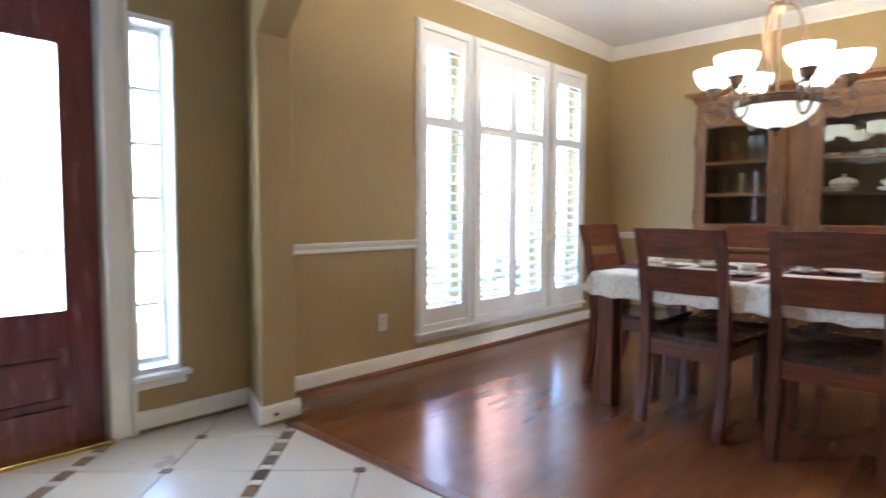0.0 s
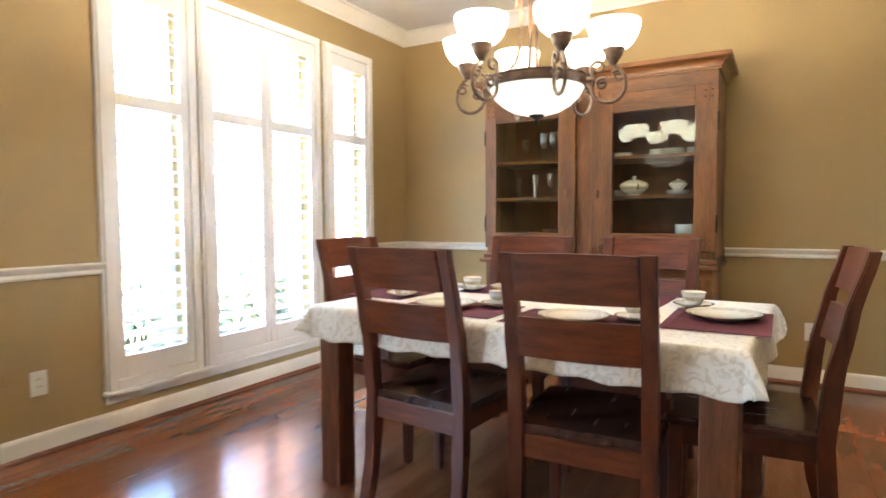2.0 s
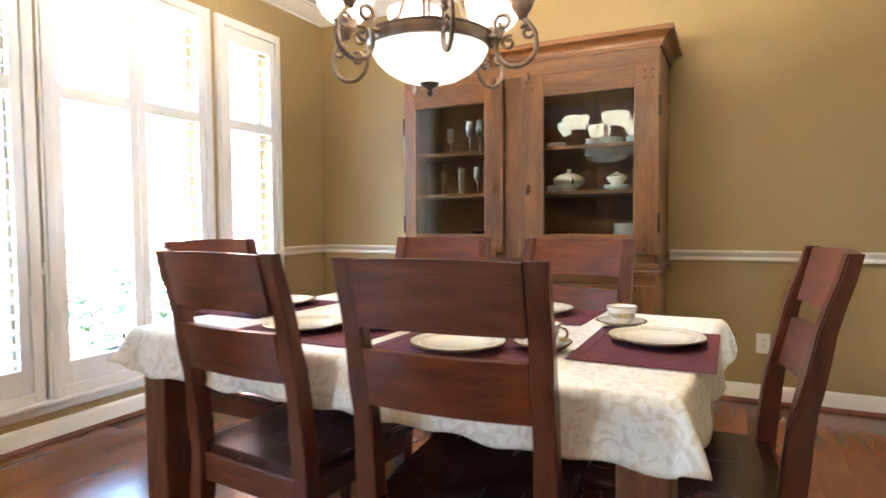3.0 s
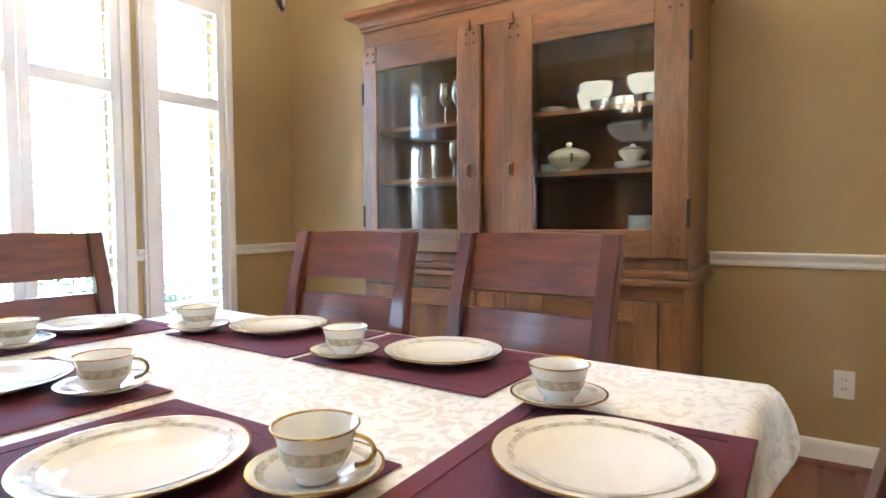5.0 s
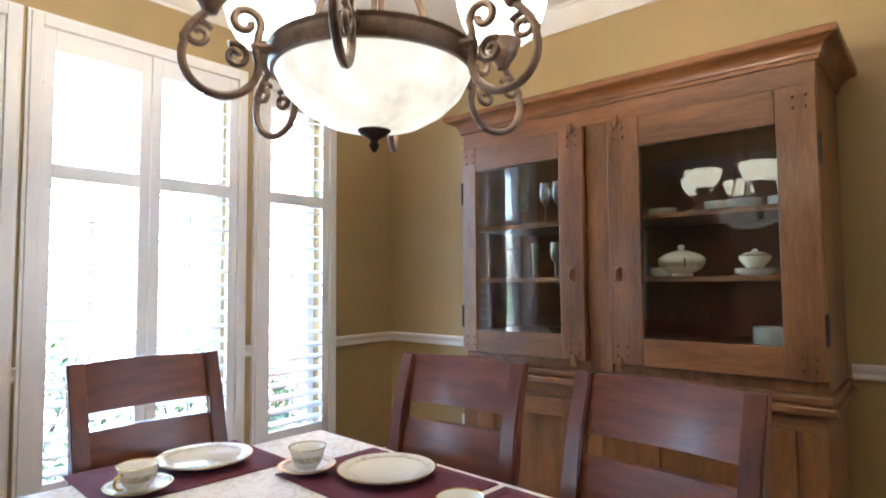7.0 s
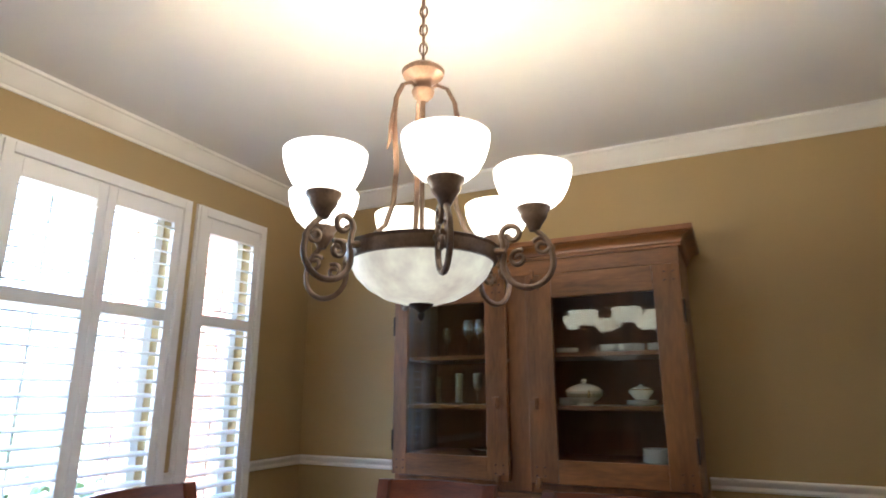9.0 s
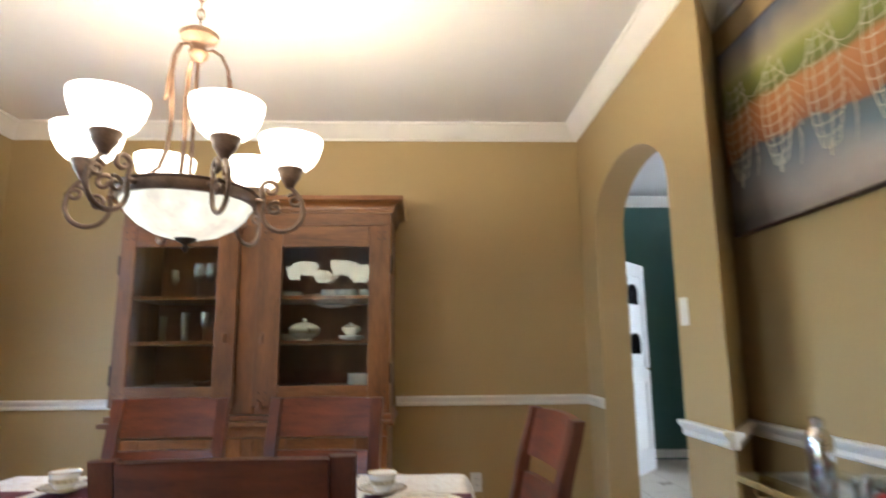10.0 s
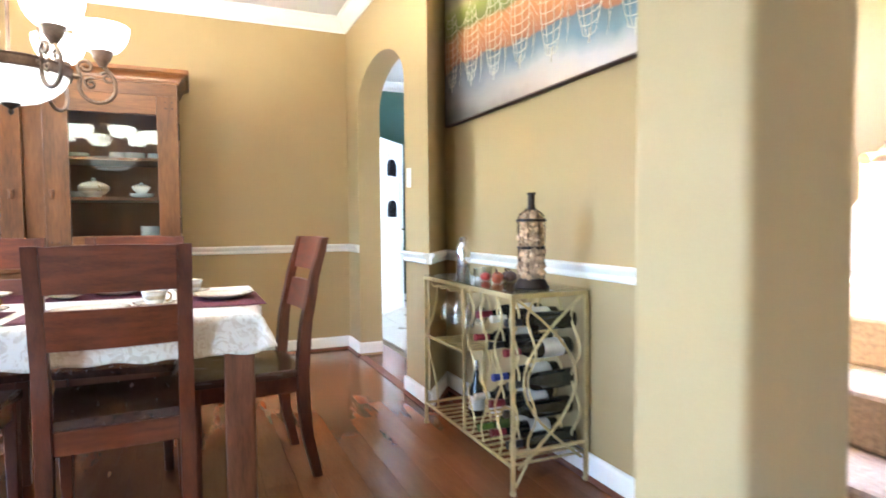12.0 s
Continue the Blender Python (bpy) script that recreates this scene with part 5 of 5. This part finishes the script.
part("edge", ed, CANVAS_EDGE, pic, "dark canvas edge")
# painted nets: hanging cone shapes of thin pale strokes
for k in range(7):
    cx = PW / 2 - 0.11 - 0.262 * k
    top, low, hw = 0.58 + 0.07 * cx + 0.02 * math.sin(5 * k), 0.185 + 0.07 * cx + 0.02 * math.sin(3 * k), 0.092
    net = bmesh.new()
    for i in range(10):
        f = i / 9
        z = top - (top - low) * f
        w = hw * (0.25 + 0.75 * math.sin(math.pi * (0.15 + 0.75 * f)))
        tube([(cx + w * math.cos(t), 0.0375, z - 0.022 * math.sin(t)) for t in [math.pi * j / 8 for j in range(9)]], 0.0016, 4, net)
    for s in (-0.9, -0.2, 0.5, 0.95):
        tube([(cx + s * hw * (0.25 + 0.75 * math.sin(math.pi * (0.15 + 0.75 * f))), 0.0375, top - (top - low) * f - 0.02 * (1 - s * s)) for f in [j / 8 for j in range(9)]], 0.0016, 4, net)
    if k < 6:
        tube([(cx - 0.262 * f, 0.0375, top - 0.10 * math.sin(math.pi * f)) for f in [j / 10 for j in range(11)]], 0.0014, 4, net)
        for i in range(7):
            f = i / 7
            tube([(cx - hw * 0.8 - 0.10 * f * 0.6, 0.0372, top - 0.09 - 0.30 * f), (cx - hw * 0.8 - 0.02 - 0.08 * (1 - f), 0.0372, top - 0.12 - 0.30 * f - 0.05)], 0.0009, 4, net)
    tube([(cx, 0.0375, low + 0.01), (cx + 0.004, 0.0375, low - 0.05)], 0.003, 4, net)
    part("painted_net", net, STRING, pic, "pale painted net")


# ---------- outlets and switch ----------
def plate_fix(name, x, y, z, turn, label, cat, switch=False):
    th = thing(name, label, cat, (x, y, z), turn)
    # faces +y
    part("cover", cube(-0.036, 0.036, 0.0005, 0.006, -0.058, 0.058, 0.002), PLASTIC, th)
    if switch:
        part("rocker", cube(-0.016, 0.016, 0.006, 0.011, -0.033, 0.033, 0.002), PLASTIC, th)
    else:
        for z0 in (-0.028, 0.008):
            so = part("socket", cube(-0.016, 0.016, 0.006, 0.0075, z0, z0 + 0.024, 0.001), PLASTIC, th)
            for x0 in (-0.008, 0.005):
                part("slot", cube(x0, x0 + 0.003, 0.0076, 0.0080, z0 + 0.008, z0 + 0.018), DARKSLOT, so)


plate_fix("wall_outlet", 3.717, WY, 0.34, 180, "white plastic wall outlet on the olive wall", "outlet")
plate_fix("wall_outlet", HX, 0.657, 0.348, 90, "white plastic wall outlet beside the hutch", "outlet")
plate_fix("wall_outlet", HX, 3.15, 0.35, 90, "white plastic wall outlet in the corner", "outlet")
plate_fix("light_switch", 5.285, AY, 1.33, 0, "white plastic light switch beside the arch", "switch", True)
plate_fix("wall_outlet", 3.10, -0.119, 0.66, -43.7, "white plastic wall outlet on the angled wall", "outlet")
ds = thing("door_stop", "small dark door stop on the baseboard", "door stop", (2.70, 3.443, 0.06), 0)
part("bumper", cube(-0.010, 0.010, -0.012, 0.0, -0.008, 0.008, 0.003), DARKSLOT, ds)


# ---------- hall behind the arch ----------
setting("wall_hall_far", cube(9.35, 9.5, -4.2, 0.6, 0, 3.0), TEAL, "dark teal painted hall wall", "wall")
setting("wall_hall_side", cube(HX + 0.2, 9.35, 0.45, 0.6, 0, 3.0), TEAL, "dark teal painted side wall of the hall", "wall")
# opening added in the unseen back wall for the hall lamp, closed by a panel
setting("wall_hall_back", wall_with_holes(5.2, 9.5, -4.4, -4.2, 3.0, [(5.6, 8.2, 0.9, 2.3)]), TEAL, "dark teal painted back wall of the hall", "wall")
setting("opening_cover", cube(5.55, 8.25, -4.44, -4.405, 0.85, 2.35), SHUT, "white panel closing the added, unseen hall opening", "blind")
setting("wall_hall_left", cube(5.05, 5.2, -4.2, -0.48, 0, 3.0), WALL, "olive wall of the hall", "wall")
setting("ceiling_hall", cube(3.42, 9.5, -4.2, -0.31, 2.9, 3.0), CEIL, "white hall ceiling", "ceiling")
setting("ceiling_hall_end", cube(HX + 0.2, 9.5, -0.31, 0.6, 2.9, 3.0), CEIL, "white hall ceiling", "ceiling")
mo = moulding("crown_moulding", CROWN, 9.35, -4.2, 2.9, 4.65, 90, TRIM, "white crown moulding in the hall", "trim")
base(9.35, -4.2, 4.65, 90, False)


def hall_door():
    th = tagged(thing("door_2", "white panelled hall door standing ajar with a brass lever", "door", (8.28, -0.80, 0), -41), "", "", "", "structure")
    w = 0.76
    b = bmesh.new()
    for q in ((0, 0.11, 0.01, 2.03), (w - 0.11, w, 0.01, 2.03), (w / 2 - 0.05, w / 2 + 0.05, 0.01, 2.03), (0.11, w - 0.11, 1.90, 2.03), (0.11, w - 0.11, 0.01, 0.22), (0.11, w - 0.11, 0.86, 1.0)):
        box(b, q[0], q[1], -0.018, 0.018, q[2], q[3], 0.002)
    part("door_frame", b, WHITEDOOR, th)
    for x0, x1 in ((0.11, w / 2 - 0.05), (w / 2 + 0.05, w - 0.11)):
        for z0, z1 in ((0.22, 0.86), (1.0, 1.90)):
            part("panel", cube(x0 + 0.002, x1 - 0.002, -0.010, 0.010, z0 + 0.002, z1 - 0.002, 0.004), WHITEDOOR, th)
    hd = tube([(w - 0.06, -0.02, 0.98), (w - 0.06, -0.05, 0.98), (w - 0.17, -0.055, 0.985)], 0.009, 8)
    part("door_handle", hd, BRASS, th, "brass lever handle", True)
    return th


dr = hall_door()
for z in (1.70, 1.22):
    hk = thing("wall_plaque", "dark arched plaque hung on the white hall door", "plaque", (8.28, -0.80, z), -41)
    q = [(0.26, -0.09)] + [(0.37 + 0.11 * math.cos(t), 0.02 + 0.09 * math.sin(t)) for t in [math.pi - math.pi * i / 12 for i in range(13)]] + [(0.48, -0.09)]
    bm = bmesh.new()
    a, b = [bm.verts.new((x, -0.045, zz)) for x, zz in q], [bm.verts.new((x, -0.0185, zz)) for x, zz in q]
    for i in range(len(q)):
        j = (i + 1) % len(q)
        bm.faces.new((a[i], a[j], b[j], b[i]))
    bm.faces.new(a), bm.faces.new(b)
    part("board", bm, BLACK, hk)
kc = thing("tall_cabinet", "dark wooden kitchen cabinet beyond the arch", "cabinet", (8.5, -2.2, 0))
part("body", cube(0, 0.6, -1.2, 0.35, 0, 2.35, 0.004), KITCHEN, kc)
for i, (z0, z1) in enumerate(((0.1, 0.85), (1.45, 2.3))):
    d = part("door", cube(-0.022, -0.001, -0.5, 0.33, z0, z1, 0.004), KITCHEN, kc)
    part("handle", cube(-0.04, -0.023, 0.24, 0.252, (z0 + z1) / 2, (z0 + z1) / 2 + 0.12, 0.003), STEEL, d)
part("oven", cube(-0.03, -0.001, -0.5, 0.33, 0.9, 1.4, 0.006), BLACK, kc, "black glossy oven front")

# ---------- stairs behind the pier ----------
st = thing("staircase", "carpeted stairs with a landing, white post and oak handrail", "stairs", (2.35, -0.22, 0))
for i in range(3):
    part("step", cube(0, 0.90, -0.26 * (i + 1) - 0.03, -0.26 * i + 0.02, 0.18 * i, 0.18 * (i + 1), 0.018), CARPET, st)
part("landing", cube(0, 2.48, -3.9, -0.80, 0.54, 0.72, 0.018), CARPET, st, "carpeted landing")
part("landing_base", cube(0, 2.47, -3.9, -0.84, 0.0, 0.538), TRIM, st)
sk = bmesh.new()
q = [(-2.45, 0.722), (-2.45, 1.02), (-3.9, 2.05), (-3.9, 0.722)]
a, b = [sk.verts.new((2.02, y, z)) for y, z in q], [sk.verts.new((2.045, y, z)) for y, z in q]
for i in range(4):
    sk.faces.new((a[i], a[(i + 1) % 4], b[(i + 1) % 4], b[i]))
sk.faces.new(a), sk.faces.new(b)
part("skirt_board", sk, TRIM, st, "white skirt board")
part("newel_post", cube(1.80, 1.89, -2.52, -2.43, 0.722, 1.40, 0.006), TRIM, st, "white square post")
part("handrail", tube([(1.845, -2.40, 1.42), (1.845, -2.56, 1.44), (2.0, -3.9, 2.35)], 0.034, 12), OAK, st, "oak handrail", True)

# ---------- outside ----------
setting("ground", cube(-60, 70, WY + 0.22, 130, -0.30, -0.20), LAWN, "lawn outside the windows", "ground")
setting("pavement", cube(-3, 3.3, WY + 0.22, 9.0, -0.2, -0.04), CONCRETE, "pale paved porch before the front door", "pavement")


# unseen slab, added to keep direct sun off the front door
setting("porch_shade_slab", cube(-3, 3.3, WY + 0.22, 6.0, 2.85, 3.0), CEIL, "unseen white slab added over the porch to shade the door", "roof")
# pale strip added on the lawn as a reflector for the windows
setting("road", cube(-40, 50, 7.0, 14.0, -0.2, -0.17), CONCRETE, "pale concrete strip added outside to bounce daylight indoors", "road")


def brick_wall(name, x, y, length, height, turn, label):
    w = thing(name, label, "wall", (x, y, -0.2), turn)
    tagged(w, "", "", "", "structure")
    part("mortar_bed", cube(0, length, 0.012, 0.2, 0, height), MORTAR, w)
    me = mesh("brick", cube(0.004, 0.204, 0.0, 0.10, 0.004, 0.061), BRICK)
    half = mesh("brick_half", cube(0.004, 0.098, 0.0, 0.10, 0.004, 0.061), BRICK)
    rows = int(height / 0.068)
    for r in range(rows):
        xx = 0.0
        if r % 2:
            o = new("brick", half)
            o.parent, o.location = w, (0, 0, r * 0.068)
            xx = 0.104
        while xx + 0.208 <= length + 0.001:
            o = new("brick", me)
            o.parent, o.location = w, (xx, 0, r * 0.068)
            xx += 0.208


# return wall of the house beyond the last window, and the porch side
brick_wall("brick_wall_return", 7.6, 7.2, 2.08, 3.4, -90, "red brick return wall outside the window")
brick_wall("brick_wall_porch", 2.75, 4.6, 0.52, 2.9, -90, "red brick porch wall beside the door")


def shrub(x, y, h, w):
    th = thing("shrub", "leafy green shrub outside the window", "shrub", (x, y, -0.2), 0, "shrubs outside")
    trunk = bmesh.new()
    leaves = bmesh.new()
    for k in range(7):
        a = 2 * math.pi * k / 7 + random.uniform(-0.3, 0.3)
        r = w * random.uniform(0.3, 0.8)
        tube([(0.02 * math.cos(a), 0.02 * math.sin(a), 0), (0.4 * r * math.cos(a), 0.4 * r * math.sin(a), h * 0.45), (r * math.cos(a), r * math.sin(a), h * random.uniform(0.7, 0.95))], [0.018, 0.012, 0.004], 5, trunk)
    for i in range(900):
        u, v = random.uniform(0, 2 * math.pi), random.random()
        rr = w * math.sqrt(random.uniform(0.15, 1)) * (0.55 + 0.45 * math.sin(math.pi * v)) * (1 + 0.25 * math.sin(3 * u + 5 * v))
        c = Vector((rr * math.cos(u), rr * math.sin(u), 0.12 + h * v * (0.95 + 0.1 * math.sin(4 * u))))
        d = Vector((random.uniform(-1, 1), random.uniform(-1, 1), random.uniform(-0.4, 0.9))).normalized()
        s = d.orthogonal().normalized() * 0.022
        e = d * 0.055
        q = [leaves.verts.new(c + p) for p in (-e * 0.2, e * 0.4 + s, e, e * 0.4 - s)]
        leaves.faces.new(q)
    part("trunk", trunk, PEG, th)
    part("crown", leaves, LEAF, th)


for x, y, h, w in ((4.2, 5.0, 0.9, 0.45), (5.0, 5.2, 1.0, 0.5), (5.9, 5.1, 0.85, 0.45), (6.3, 4.7, 0.7, 0.3)):
    shrub(x, y, h, w)

# ---------- floors, piece by piece ----------
wf = tagged(thing("floor", "glossy reddish-brown wooden plank floor", "floor"), "", "", "", "structure")
part("floor_bed", cube(2.78, HX, -0.40, WY, -0.02, -0.006), SUBFLOOR, wf)
PWID = 0.127
plank_meshes = [mesh("plank", cube(0.0003, L - 0.0003, 0.0003, PWID - 0.0003, -0.012, 0.0), PLANK) for L in (0.9, 1.2, 0.66)]
LEN = (0.9, 1.2, 0.66)
y, r = -0.40, 0
while y < WY - 0.02:
    x = 2.785
    k = random.randrange(3)
    while x < HX:
        L = LEN[k % 3]
        if x + L > 2.84:
            o = new("plank", plank_meshes[k % 3])
            o.parent, o.location = wf, (x, y, 0.0)
        x += L
        k += random.choice((1, 2))
    y += PWID
    r += 1
part("edge_strip", cube(2.745, 2.805, 0.43, 3.44, -0.005, 0.006, 0.003), SHOE, wf, "wooden edge strip at the tile")
part("edge_strip", cube(5.37, 6.42, AY - 0.04, AY + 0.02, -0.005, 0.006, 0.003), SHOE, wf, "wooden edge strip at the arch")

tf2 = tagged(thing("floor_foyer", "cream stone tile floor with brown inlay strips", "floor", (2.69, 3.32, 0), 45), "", "", "", "structure")
T, G, B = 0.372, 0.004, 0.055


def inside(cx, cy, m=0.0):
    p = pose(2.69, 3.32, 0, 0, 0, 45) @ Vector((cx, cy, 0))
    return -1.1 + m < p.x < 2.82 - m and -0.2 + m < p.y < WY + 0.1 - m


tile_me = mesh("tile", cube(G / 2, T - G / 2, G / 2, T - G / 2, -0.012, -0.0005, 0.002, 1), TILE)
dot_me = mesh("inset_tile", cube(-0.024, 0.024, -0.024, 0.024, -0.010, 0.0003, 0.001, 1), TILED)
strip_me = mesh("strip_tile", cube(G / 2, 0.092, -B / 2 + 0.002, B / 2 - 0.002, -0.012, -0.0003, 0.001, 1), TILED)
pale_me = mesh("strip_tile_pale", cube(G / 2, 0.045, -B / 2 + 0.002, B / 2 - 0.002, -0.012, -0.0003, 0.001, 1), TILE)
# strips run along the turned x axis; two rows of tile between them
v = -4 * (2 * T + B)
row = 0
while v < 5.0:
    u = -6.0
    while u < 5.0:
        if inside(u + 0.06, v):
            o = new("strip_tile", strip_me)
            o.parent, o.location = tf2, (u, v, 0)
            o = new("strip_tile", pale_me)
            o.parent, o.location = tf2, (u + 0.094, v, 0)
        u += 0.141
    for k in (0, 1):
        u = -6.0
        while u < 5.0:
            vv = v + B / 2 + k * T
            if inside(u + T / 2, vv + T / 2, -0.25):
                o = new("tile", tile_me)
                o.parent, o.location = tf2, (u, vv, 0)
                if k == 1 and inside(u, vv, 0.03):
                    o = new("inset_tile", dot_me)
                    o.parent, o.matrix_local = tf2, pose(u, vv, 0.0002, 0, 0, 0)
            u += T
    v += 2 * T + B
hf = tagged(thing("floor_hall", "cream stone tile floor of the hall", "floor", (3.5, -4.2, 0)), "", "", "", "structure")
for i in range(16):
    for j in range(13):
        x, y = i * T, j * T
        if 3.5 + x > 5.0 and -4.2 + y > -2.9 and -4.2 + y + T < -0.30 or (3.5 + x > HX + 0.2 and -4.2 + y < 0.4 and -4.2 + y > -2.9):
            o = new("tile", tile_me)
            o.parent, o.location = hf, (x, y, 0)
